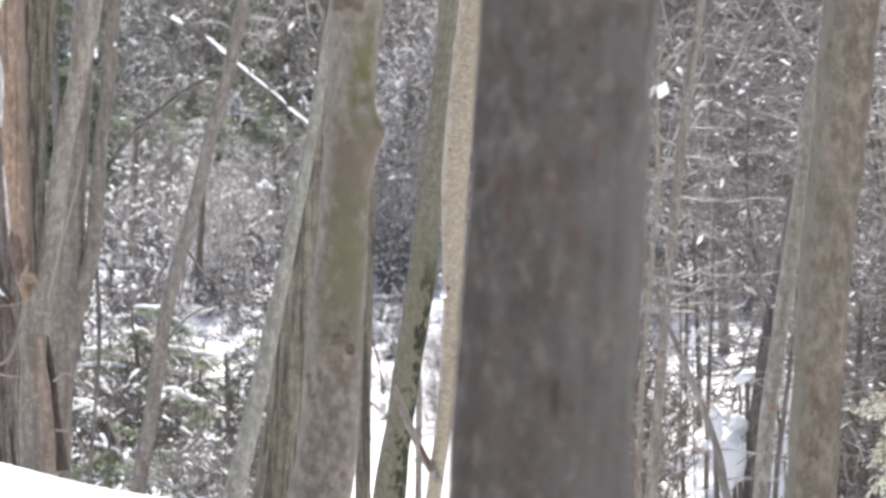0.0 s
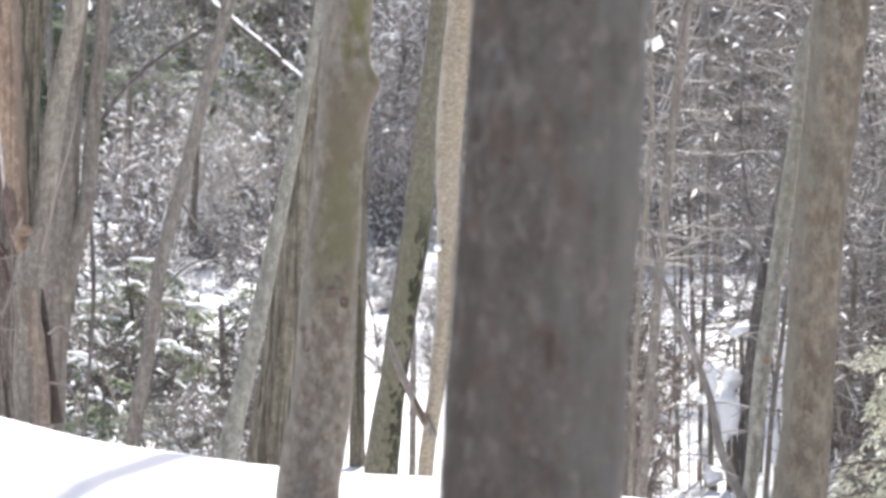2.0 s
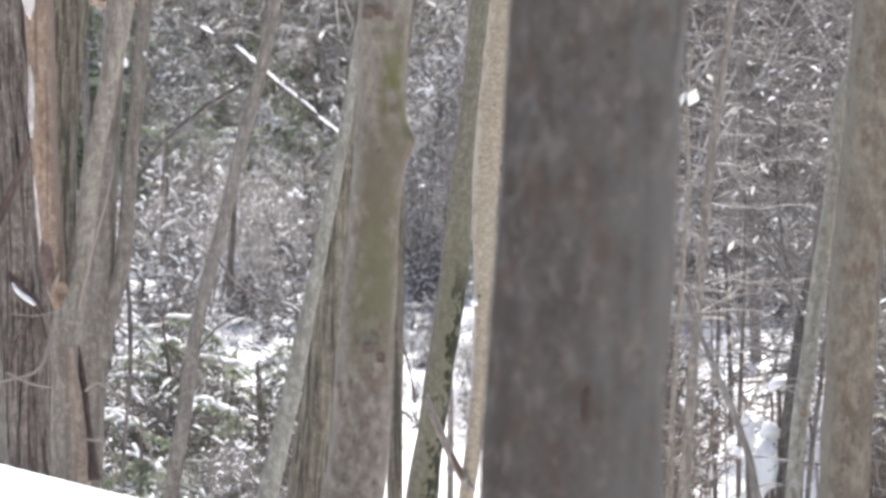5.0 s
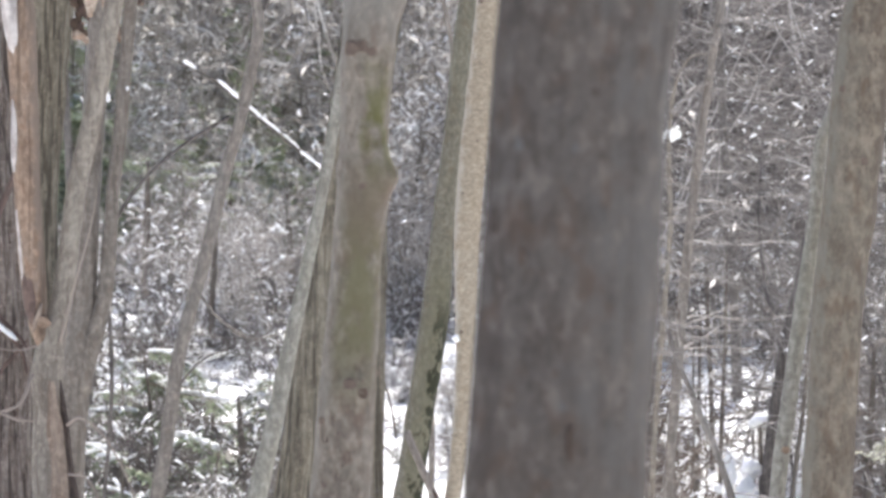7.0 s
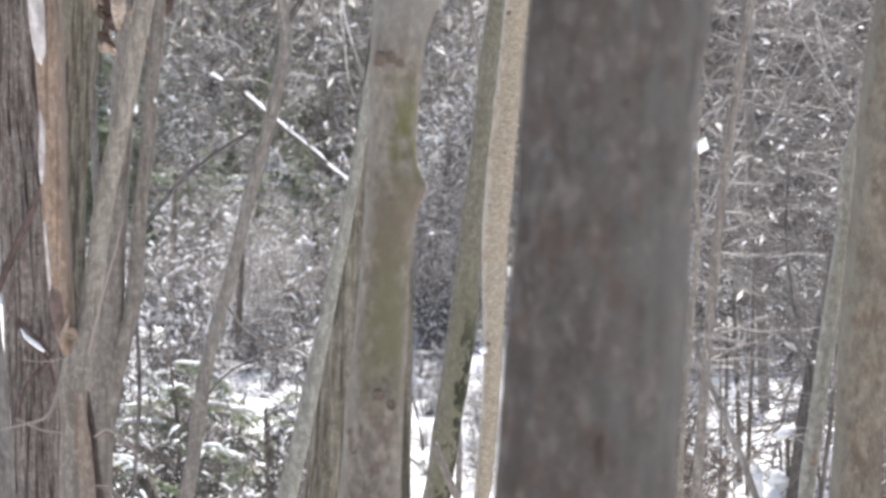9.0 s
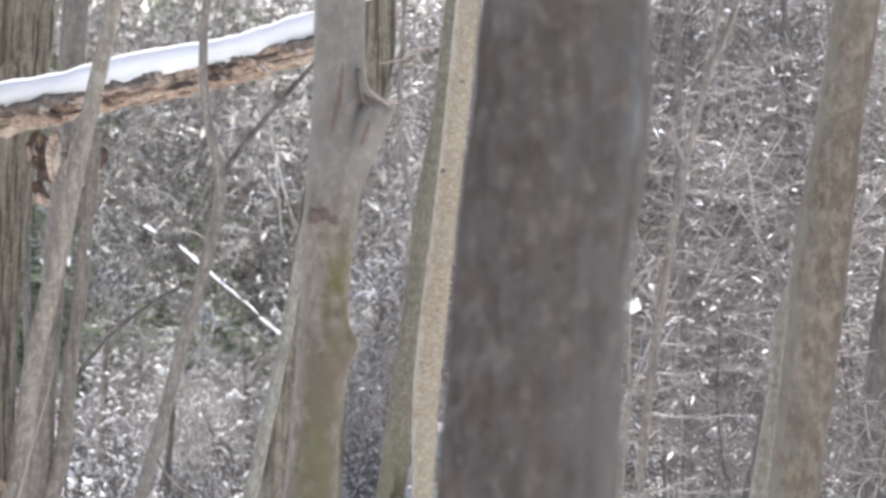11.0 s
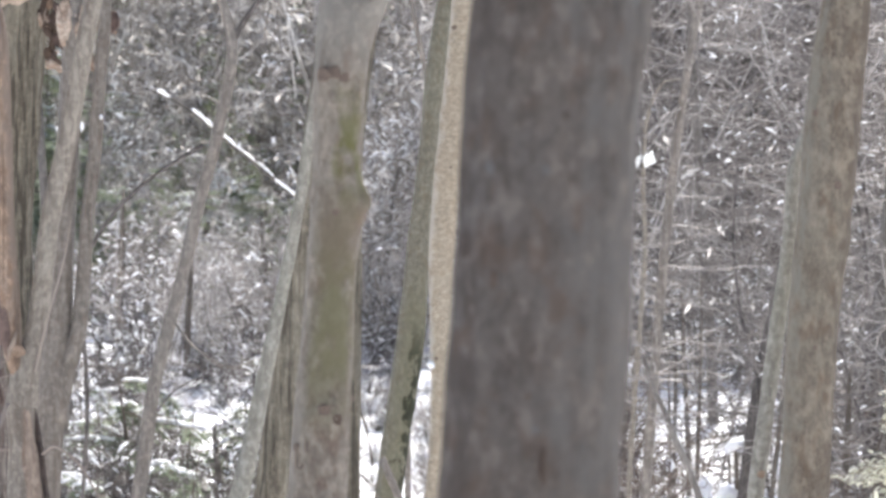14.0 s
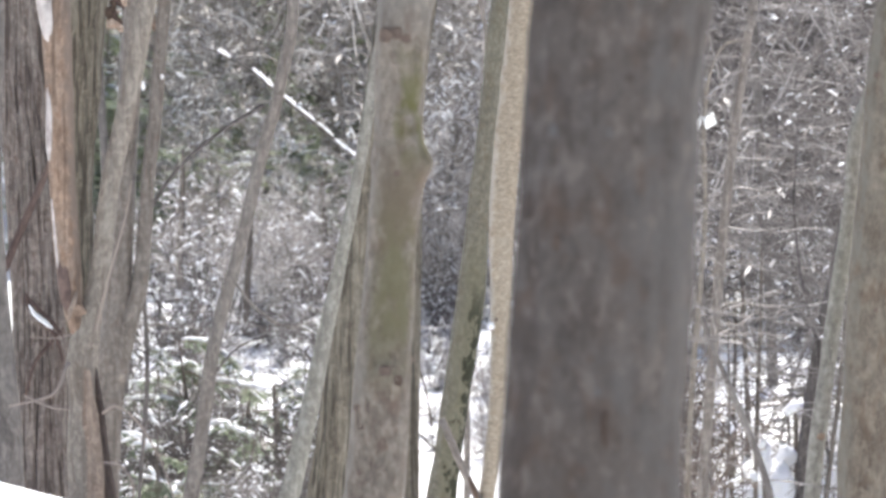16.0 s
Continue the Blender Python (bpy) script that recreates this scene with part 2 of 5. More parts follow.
NEEDLE_PALE = twig_mat("frosted_pale_green_needle", (0.47, 0.47, 0.36), (0.74, 0.74, 0.62), (0.93, 0.93, 0.87), True)
LEAF = twig_mat("dead_leaf", (0.54, 0.51, 0.475), (0.70, 0.67, 0.635), (0.84, 0.82, 0.80), True)
LEAF_WHITE = twig_mat("bleached_leaf", (0.66, 0.68, 0.67), (0.74, 0.76, 0.75), (0.8, 0.81, 0.81), True)


def snow_mat():
    m = Mat("snow", 0.65)
    m.b.inputs["Subsurface Weight"].default_value = 0.8
    m.b.inputs["Subsurface Radius"].default_value = (1.0, 1.0, 1.1)
    m.b.inputs["Subsurface Scale"].default_value = 0.05
    big = m.noise(0.8, (1, 1, 1), 4.0, 0.5)
    fine = m.noise(60, (1, 1, 1), 3.0, 0.6)
    return m.finish(m.mix(big, (0.86, 0.87, 0.89), (0.91, 0.91, 0.91)), fine, 0.15, 0.01)


SNOW = snow_mat()


# ---- builders ----
def mesh_of(name, verts, faces, smooth=True):
    """A mesh of equal-sided faces from arrays."""
    v, f = np.asarray(verts, np.float32), np.asarray(faces, np.int32)
    me = bpy.data.meshes.new(name)
    me.vertices.add(len(v))
    me.vertices.foreach_set("co", v.ravel())
    me.loops.add(f.size)
    me.loops.foreach_set("vertex_index", f.ravel())
    me.polygons.add(len(f))
    me.polygons.foreach_set("loop_start", np.arange(0, f.size, f.shape[1], dtype=np.int32))
    me.polygons.foreach_set("use_smooth", np.full(len(f), smooth))
    me.update(calc_edges=True)
    me.validate()
    return me


def part(name, me, material, parent, label="", m=None, kind=""):
    """One mesh as a part of a thing."""
    if not me.materials:
        me.materials.append(material)
    ob = new(name, me)
    ob.parent = parent
    if m is not None:
        ob.matrix_basis = m
    return tagged(ob, label=label, kind=kind)


def thing(name, place, label, category, group="", kind=""):
    ob = new(name)
    ob.location = place
    ob.empty_display_size = 0.2
    return tagged(ob, label, category, group, kind)


def smooth_path(points, step):
    """A smooth way through rows of x, y, z, radius, cut into steps."""
    p = np.asarray(points, float)
    d = np.r_[0, np.cumsum(np.linalg.norm(np.diff(p[:, :3], axis=0), axis=1))]
    tang = np.gradient(p, d, axis=0) if len(p) > 2 else np.repeat((p[1:] - p[:1]) / d[-1], 2, axis=0)
    s = np.linspace(0, d[-1], max(3, int(d[-1] / step) + 1))
    k = np.clip(np.searchsorted(d, s, "right") - 1, 0, len(p) - 2)
    h = (d[k + 1] - d[k])[:, None]
    u = ((s - d[k]) / (d[k + 1] - d[k]))[:, None]
    q = (2 * u**3 - 3 * u**2 + 1) * p[k] + (u**3 - 2 * u**2 + u) * h * tang[k] + (-2 * u**3 + 3 * u**2) * p[k + 1] + (u**3 - u**2) * h * tang[k + 1]
    return q, s


def tube(points, sides=16, step=0.06, rough=0.05, furrow=0.0, seed=0, lumps=(), cap=True, origin=None, grain=3.0):
    """A round limb along rows of x, y, z, radius, with uneven bark, upright furrows and lumps (length along, angle, size, height)."""
    q, s = smooth_path(points, step)
    if origin is not None:
        q[:, :3] -= np.asarray(origin, float)
    t = np.gradient(q[:, :3], axis=0)
    t /= np.linalg.norm(t, axis=1)[:, None]
    ref = np.array((0.0, 1.0, 0.0)) if abs(t[:, 2]).mean() > 0.5 else np.array((0.0, 0.0, 1.0))
    e1 = np.cross(ref, t)
    e1 /= np.linalg.norm(e1, axis=1)[:, None]
    e2 = np.cross(t, e1)
    ang = np.linspace(0, 2 * np.pi, sides, endpoint=False)
    v = []
    for i in range(len(q)):
        r = max(q[i, 3], 0.001)
        for a in ang:
            ca, sa = math.cos(a), math.sin(a)
            k = 1 + rough * noise.noise(Vector((ca * 1.1 + seed, sa * 1.1, s[i] * grain))) + rough * 0.5 * noise.noise(Vector((ca * 3 + seed, sa * 3, s[i] * grain * 2.5)))
            if furrow:
                f = noise.noise(Vector((ca * 3.6 + seed, sa * 3.6, s[i] * 0.9 + seed)))
                g = noise.noise(Vector((ca * 9 + seed, sa * 9, s[i] * 2.2 + seed)))
                k += furrow * (min(abs(f) * 2.6, 1) - 0.6) + furrow * 0.4 * (min(abs(g) * 2.6, 1) - 0.6)
            for ls, la, size, high in lumps:
                da = (a - la + math.pi) % (2 * math.pi) - math.pi
                k += high * math.exp(-((s[i] - ls) ** 2 + (da * r) ** 2) / size**2)
            v.append(q[i, :3] + r * k * (ca * e1[i] + sa * e2[i]))
    n, m = len(q), sides
    i, j = np.meshgrid(np.arange(n - 1), np.arange(m), indexing="ij")
    a, b = (i * m + j).ravel(), (i * m + (j + 1) % m).ravel()
    f = np.stack([a, b, b + m, a + m], 1)
    if cap:
        v += [q[0, :3], q[-1, :3]]
        c0, c1 = n * m, n * m + 1
        j = np.arange(0, m, 2)
        f = np.r_[f, np.stack([np.full(len(j), c0), (j + 2) % m, (j + 1) % m, j], 1),
                  np.stack([np.full(len(j), c1), (n - 1) * m + j, (n - 1) * m + (j + 1) % m, (n - 1) * m + (j + 2) % m], 1)]
    return mesh_of("limb", v, f)


def prisms(p0, p1, r0, r1):
    """Three-sided sticks between two arrays of places."""
    p0, p1 = np.asarray(p0, float), np.asarray(p1, float)
    r0, r1 = np.asarray(r0, float)[:, None], np.asarray(r1, float)[:, None]
    t = p1 - p0
    t /= np.linalg.norm(t, axis=1)[:, None] + 1e-9
    ref = np.where(abs(t[:, 2:3]) > 0.8, np.array([[1.0, 0, 0]]), np.array([[0, 0, 1.0]]))
    a = np.cross(t, ref)
    a /= np.linalg.norm(a, axis=1)[:, None]
    b = np.cross(t, a)
    v = []
    for p, r in ((p0, r0), (p1, r1)):
        for k in range(3):
            w = 2 * math.pi * k / 3
            v.append(p + r * (math.cos(w) * a + math.sin(w) * b))
    v = np.stack(v, 1).reshape(-1, 3)
    base = np.arange(len(p0))[:, None] * 6
    f = np.concatenate([base + np.array([[k, (k + 1) % 3, 3 + (k + 1) % 3, 3 + k]]) for k in range(3)])
    return mesh_of("sticks", v, f, False)


class Sticks:
    """Collects the segments of branching wood."""

    def __init__(self, seed):
        self.r = random.Random(seed)
        self.p0, self.p1, self.r0, self.r1 = [], [], [], []

    def way(self, p, d, length, r, segs, bend=0.25, sag=0.0, thin=0.5):
        """A bending shoot; returns its places and headings."""
        out, p, d = [], Vector(p), Vector(d).normalized()
        for k in range(segs):
            d = (d + Vector((self.r.gauss(0, bend), self.r.gauss(0, bend), self.r.gauss(0, bend) - sag))).normalized()
            q = p + d * (length / segs)
            ra, rb = r * (1 - (1 - thin) * k / segs), r * (1 - (1 - thin) * (k + 1) / segs)
            self.p0.append(tuple(p)), self.p1.append(tuple(q)), self.r0.append(ra), self.r1.append(rb)
            out.append((p.lerp(q, 0.5), d.copy(), rb))
            p = q
        return out

    def mesh(self):
        return prisms(self.p0, self.p1, self.r0, self.r1)


def side_way(r, d, lift):
    """A heading away from d, lifted by some degrees."""
    a = r.uniform(0, 2 * math.pi)
    e = radians(lift)
    v = Vector((math.cos(a) * math.cos(e), math.sin(a) * math.cos(e), math.sin(e)))
    return (v + d * 0.25).normalized()


def lumps_mesh(places, sizes, seed, flat=0.5, ways=None, long=1.0):
    """Small uneven clumps of snow."""
    r = random.Random(seed)
    v, f = [], []
    for q, ((x, y, z), s) in enumerate(zip(places, sizes)):
        b = len(v)
        a = math.atan2(ways[q][1], ways[q][0]) if ways else r.uniform(0, 6.28)
        tip = ways[q][2] if ways else 0.0
        lx, ly, lz = s * long * r.uniform(0.8, 1.8), s * r.uniform(0.5, 0.9), s * flat * r.uniform(0.7, 1.3)
        for k in range(4):
            j = r.uniform(0.75, 1.2)
            cx, cy = lx * math.cos(k * math.pi / 2 + 0.4) * j, ly * math.sin(k * math.pi / 2 + 0.4) * j
            v.append((x + cx * math.cos(a) - cy * math.sin(a), y + cx * math.sin(a) + cy * math.cos(a), z - lz * 0.3 + cx * tip))
        for k in range(4):
            p = v[b + k]
            v.append((x + (p[0] - x) * 0.6, y + (p[1] - y) * 0.6, z + lz * r.uniform(0.55, 0.9) + (p[2] - z + lz * 0.3) * 0.6))
        v.append((x, y, z + lz))
        for k in range(4):
            n = (k + 1) % 4
            f += [(b + k, b + n, b + 4 + n), (b + k, b + 4 + n, b + 4 + k), (b + 4 + k, b + 4 + n, b + 8)]
        f += [(b, b + 2, b + 1), (b, b + 3, b + 2)]
    return mesh_of("clumps", v, f)


def leaves_mesh(places, ways, sizes, seed, narrow=0.35):
    """Folded leaflets."""
    r = random.Random(seed)
    v, f = [], []
    for p, d, s in zip(places, ways, sizes):
        p, d = Vector(p), Vector(d).normalized()
        side = d.cross(Vector((r.gauss(0, 0.5), r.gauss(0, 0.5), 1))).normalized()
        up = side.cross(d)
        b = len(v)
        w = s * narrow
        v += [tuple(p), tuple(p + d * s * 0.5 + side * w + up * w * 0.3), tuple(p + d * s), tuple(p + d * s * 0.5 - side * w + up * w * 0.3)]
        f += [(b, b + 1, b + 2), (b, b + 2, b + 3)]
    return mesh_of("leaves", v, f, False)


# ---- ground ----
def ground_z(x, y):
    """Height of the snow."""
    crest = 0.42 + (-0.06 * x + 0.045 * x * x if -3.5 < x <= 0 else (1.18 if x <= 0 else -0.1 * x))
    if x <= -3.5:
        crest = 0.42 + 0.21 + 0.55 + 0.1 * math.tanh((-x - 3.5) * 0.5)
    crest = max(crest, -0.4)
    knots_y = (-400, 4, 9, 13, 16, 17.6, 18.4, 20, 22, 26, 34, 42, 50, 58, 75, 100, 200, 600, 3000)
    low = (0, 0, 0.0, 0.0, 0.0, 0.0, -0.03, -0.22, -0.45, -0.95, -0.1, 0.95, 1.55, 2.3, 6.0, 12.5, 34, 70, 80)
    share = (0, 0, 0.25, 0.6, 0.9, 1.0, 0.98, 0.85, 0.65, 0.3, 0, 0, 0, 0, 0, 0, 0, 0, 0)
    z = np.interp(y, knots_y, low) + crest * np.interp(y, knots_y, share)
    near = 1 / (1 + (x * x + (y - 15) ** 2) / 3000)
    return float(z + near * (0.05 * noise.noise(Vector((x * 0.5, y * 0.5, 0))) + 0.012 * noise.noise(Vector((x * 2.3, y * 2.3, 4))))
                 + 0.25 * (1 - math.exp(-max(0, y - 24) / 10)) * noise.noise(Vector((x * 0.25, y * 0.25, 9))))


def ground():
    def axis(lo, hi, a, b, fine):
        mid = np.arange(a, b + fine / 2, fine)
        g = lambda end, start: start + np.sign(end - start) * np.geomspace(fine, abs(end - start), 26)
        return np.r_[g(lo, a)[::-1], mid, g(hi, b)]
    xs, ys = axis(-1500, 1500, -9, 9, 0.12), axis(-400, 3000, 10, 60, 0.2)
    v = [(x, y, ground_z(x, y)) for y in ys for x in xs]
    n = len(xs)
    i, j = np.meshgrid(np.arange(len(ys) - 1), np.arange(n - 1), indexing="ij")
    a = (i * n + j).ravel()
    ob = new("ground", mesh_of("ground", v, np.stack([a, a + 1, a + n + 1, a + n], 1)))
    ob.data.materials.append(SNOW)
    tagged(ob, "deep white snow over a rolling wooded slope", "snow ground", kind="structure")


ground()


# ---- leafless crowns, shared by the trees ----
def crown_mesh(seed, height, spread, limbs=8):
    s = Sticks(seed)
    for _ in range(limbs):
        z = s.r.uniform(0, height * 0.55)
        main = s.way((0, 0, z), side_way(s.r, Vector((0, 0, 1)), s.r.uniform(25, 65)), spread * s.r.uniform(0.7, 1.2), 0.045, 6, 0.16, -0.05, 0.25)
        for p, d, r in main[1:]:
            for _ in range(2):
                sub = s.way(p, side_way(s.r, d, s.r.uniform(0, 60)), spread * s.r.uniform(0.2, 0.45), r * 0.5, 3, 0.2)
                for p2, d2, r2 in sub:
                    s.way(p2, side_way(s.r, d2, s.r.uniform(-10, 50)), s.r.uniform(0.2, 0.6), 0.004, 2, 0.25)
    return s.mesh()


CROWNS = [crown_mesh(500 + k, 5.0, 2.2) for k in range(3)]


def tree(name, depth, rows, mat, label, group, top=11.0, sides=24, step=0.06, rough=0.06, furrow=0.0, seed=1, lumps=(), lean_y=0.0, crown=1.0, flare=1.5, flare_len=0.35):
    """A standing tree: its trunk through rows of x, z, radius at one distance, from the snow to the crown."""
    (x0, z0, r0), (x1, z1, r1) = rows[0], rows[min(1, len(rows) - 1)]
    xs = np.polyfit([r[1] for r in rows], [r[0] for r in rows], 1)[0]
    g = ground_z(x0, depth)
    pts = []
    if z0 - g > 0.3:
        pts.append((x0 - xs * (z0 - g) * 0.7, depth, g - 0.15, r0 * flare))
        pts.append((x0 - xs * min(flare_len, (z0 - g) * 0.5), depth, max(z0 - 0.5, g + flare_len * 0.6), r0 * 1.06))
    else:
        pts.append((x0, depth, min(g, z0) - 0.25, r0 * 1.1))
    pts += [(x, depth + lean_y * (z - z0), z, r) for x, z, r in rows]
    xl, yl, zl, rl = pts[-1]
    if top > zl + 1:
        for k in (0.12, 0.35, 0.7, 1.0):
            h = (top - zl) * k
            pts.append((xl + xs * h * (1 - 0.5 * k), yl, zl + h, max(rl * (1 - 0.72 * k), 0.012)))
    base = (pts[0][0], pts[0][1], g)
    root = thing(name, base, label, "tree", group)
    part("trunk", tube(pts, sides, step, rough, furrow, seed, lumps, origin=base), mat, root)
    if top > zl + 1 and crown:
        xt, yt, zt, _ = pts[-3]
        c = crown * (top / 11.0)
        part("crown", CROWNS[seed % 3], TWIG, root, "bare grey twigs",
             pose(xt - base[0], yt - base[1], zt - base[2], 0, 0, seed * 77) @ Matrix.Diagonal((c, c, c, 1)))
    return root, base


def trunk_of(root):
    return next(c for c in root.children if c.name.startswith("trunk"))


def limb_part(root, base, pts, mat, name="limb", label="", sides=12, rough=0.06, seed=3, step=0.05, furrow=0.0):
    return part(name, tube(pts, sides, step, rough, furrow, seed, origin=base), mat, root, label)


# ---- the standing trees ----
WOOD = "leafless trees of the wood"
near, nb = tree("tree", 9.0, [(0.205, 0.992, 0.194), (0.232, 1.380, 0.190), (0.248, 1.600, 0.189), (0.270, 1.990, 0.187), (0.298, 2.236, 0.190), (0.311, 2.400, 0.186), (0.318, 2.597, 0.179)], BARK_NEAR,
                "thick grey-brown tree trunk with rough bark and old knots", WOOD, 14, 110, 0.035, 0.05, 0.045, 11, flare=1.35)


limb_part(near, nb, [(0.430, 8.95, 3.9, 0.05), (0.428, 8.95, 3.0, 0.055), (0.424, 8.94, 2.55, 0.056), (0.410, 8.93, 2.28, 0.058), (0.382, 8.915, 2.06, 0.044), (0.352, 8.90, 1.88, 0.015)], BARK_LICHEN, "bark_ridge", "grey lichened ridge of bark", 28, 0.12, 9, 0.03, 0.05)


def knot(root, base, centre, radius, normal=(0, -1, 0), tall=1.5, label="oval knot scar", mat=KNOT):
    """A raised oval scar with a sunken middle, set in the bark."""
    bm = bmesh.new()
    n, rings = 20, ((1.3, -0.2), (1.05, 0.05), (0.82, 0.10), (0.6, 0.08), (0.35, 0.03), (0.1, 0.0))
    vs = []
    for k, (rr, h) in enumerate(rings):
        vs.append([bm.verts.new((radius * rr * math.cos(a) * (1 + 0.35 * noise.noise(Vector((math.cos(a) * 1.5, math.sin(a) * 1.5, radius * 900)))), -radius * h, radius * tall * rr * math.sin(a) * (1 + 0.1 * math.cos(2 * a))))
                   for a in (2 * math.pi * i / n for i in range(n))])
    for ra, rb in zip(vs, vs[1:]):
        for i in range(n):
            bm.faces.new((ra[i], ra[(i + 1) % n], rb[(i + 1) % n], rb[i])).smooth = True
    bm.faces.new(vs[-1])
    me = bpy.data.meshes.new("knot")
    bm.normal_update()
    bm.to_mesh(me)
    bm.free()
    turn = Vector((0, -1, 0)).rotation_difference(Vector(normal)).to_matrix().to_4x4()
    return part("knot", me, mat, trunk_of(root), label, Matrix.Translation(Vector(centre) - Vector(base)) @ turn)


def snow_on(root, base, place, size, tall):
    """A small clot of snow caught on a tree."""
    bm = bmesh.new()
    bmesh.ops.create_icosphere(bm, subdivisions=2, radius=size)
    for v in bm.verts:
        v.co *= 1 + 0.3 * noise.noise(v.co * 60)
        v.co.z *= tall
    me = bpy.data.meshes.new("snow_clot")
    bm.to_mesh(me)
    bm.free()
    for f in me.polygons:
        f.use_smooth = True
    return part("snow_clot", me, SNOW, root, "clot of white snow", Matrix.Translation(Vector(place) - Vector(base)))


def on_trunk(root, base, x, z):
    """The place on a trunk's near face at x and z, and the heading out of the bark there."""
    v = trunk_of(root).data.vertices
    co = np.empty(len(v) * 3)
    v.foreach_get("co", co)
    co = co.reshape(-1, 3) + np.asarray(base)
    ring = co[abs(co[:, 2] - z) < 0.05]
    cx, cy, r = (ring[:, 0].min() + ring[:, 0].max()) / 2, ring[:, 1].mean(), np.ptp(ring[:, 0]) / 2
    s = max(-0.95, min(0.95, (x - cx) / r))
    front = co[co[:, 1] < cy]
    near_one = front[np.argmin((front[:, 0] - x) ** 2 + (front[:, 2] - z) ** 2)]
    return (x, near_one[1], z), (s, -math.sqrt(1 - s * s), 0)


for x, z, size, tall, mat in ((0.163, 1.661, 0.013, 1.4, BARK_NEAR), (0.142, 1.676, 0.009, 1.8, RUST), (0.194, 1.643, 0.008, 0.8, KNOT_DARK), (0.166, 1.692, 0.005, 1.0, RUST), (0.270, 1.284, 0.020, 1.7, BARK_NEAR), (0.086, 1.751, 0.015, 1.9, KNOT_DARK),
                              (0.300, 2.02, 0.007, 1.4, KNOT_DARK), (0.214, 1.43, 0.005, 1.2, RUST), (0.20, 1.20, 0.006, 1.0, RUST)):
    p, nrm = on_trunk(near, nb, x, z)
    knot(near, nb, p, size, nrm, tall, "dark ragged knot" if mat is KNOT_DARK else "rusty knot scar" if mat is RUST else "oval knot scar", mat)
for k, (x, z, size) in enumerate(((0.139, 1.910, 0.008), (0.259, 1.902, 0.006), (0.185, 1.235, 0.005), (0.228, 1.36, 0.005))):
    p, nrm = on_trunk(near, nb, x, z)
    knot(near, nb, p, size, nrm, 1.7, "pale lichen patch", BARK_LICHEN)
limb_part(trunk_of(near), nb, [(0.253, 8.806, 1.322, 0.003), (0.245, 8.806, 1.305, 0.005), (0.243, 8.806, 1.275, 0.006), (0.249, 8.806, 1.245, 0.003)], RUST, "scar_lip", "brown lip of a scar", 10, 0.6, 3, 0.008)

MID_FOOT = 0.25 - ground_z(-0.477, 15.8)
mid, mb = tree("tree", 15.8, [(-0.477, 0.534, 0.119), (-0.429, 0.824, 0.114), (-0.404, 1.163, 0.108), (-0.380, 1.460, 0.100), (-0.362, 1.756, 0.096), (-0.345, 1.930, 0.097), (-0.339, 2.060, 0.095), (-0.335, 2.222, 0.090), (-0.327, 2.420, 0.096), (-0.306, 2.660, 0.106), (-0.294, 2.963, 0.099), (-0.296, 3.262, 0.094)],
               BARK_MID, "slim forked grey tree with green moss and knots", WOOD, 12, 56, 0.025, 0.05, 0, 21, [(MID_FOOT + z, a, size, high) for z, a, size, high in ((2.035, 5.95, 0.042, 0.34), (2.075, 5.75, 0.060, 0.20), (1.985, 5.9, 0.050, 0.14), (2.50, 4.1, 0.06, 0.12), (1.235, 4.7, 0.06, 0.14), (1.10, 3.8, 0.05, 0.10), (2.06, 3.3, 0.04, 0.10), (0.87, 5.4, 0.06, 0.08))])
stub = limb_part(mid, mb, [(-0.310, 15.80, 2.46, 0.05), (-0.268, 15.79, 2.62, 0.066), (-0.222, 15.77, 2.74, 0.066), (-0.168, 15.75, 2.87, 0.063), (-0.140, 15.75, 2.935, 0.058)], BARK_MID, "limb", "broken stub of a second stem", 24, 0.1)
limb_part(trunk_of(mid), mb, [(-0.278, 15.715, 3.120, 0.006), (-0.288, 15.708, 2.985, 0.009), (-0.306, 15.704, 2.880, 0.010), (-0.320, 15.70, 2.810, 0.005)], KNOT, "groove", "brown groove below a fork", 10, 0.9, 6, 0.015)
limb_part(stub, mb, [(-0.176, 15.690, 2.866, 0.004), (-0.190, 15.688, 2.815, 0.008), (-0.207, 15.69, 2.770, 0.004)], KNOT, "streak", "brown streak", 8, 0.4, 6, 0.012)
limb_part(stub, mb, [(-0.200, 15.705, 2.965, 0.005), (-0.175, 15.698, 2.930, 0.010), (-0.150, 15.698, 2.910, 0.009), (-0.120, 15.71, 2.915, 0.004)], KNOT, "cavity", "brown broken rim of a stub", 12, 0.4, 8, 0.012)
limb_part(stub, mb, [(-0.150, 15.74, 2.90, 0.030), (-0.195, 15.72, 2.97, 0.020), (-0.215, 15.72, 3.06, 0.012)], BARK_MID, "splinter", "torn bark strip", 8)
for x, z, size, mat in ((-0.340, 1.216, 0.020, RUST), (-0.388, 1.250, 0.020, KNOT), (-0.352, 1.255, 0.018, KNOT), (-0.282, 1.290, 0.012, KNOT), (-0.481, 1.044, 0.013, RUST), (-0.495, 1.112, 0.014, KNOT), (-0.429, 1.113, 0.007, KNOT), (-0.328, 1.061, 0.007, KNOT), (-0.488, 0.872, 0.008, KNOT), (-0.384, 2.503, 0.026, KNOT), (-0.345, 2.510, 0.022, KNOT), (-0.305, 2.490, 0.016, KNOT), (-0.405, 2.071, 0.013, KNOT), (-0.343, 1.987, 0.012, KNOT), (-0.363, 0.749, 0.010, KNOT), (-0.436, 0.622, 0.009, KNOT)):
    p, nrm = on_trunk(mid, mb, x, z)
    knot(mid, mb, p, size, nrm, 1.0, "brown round knot", mat)

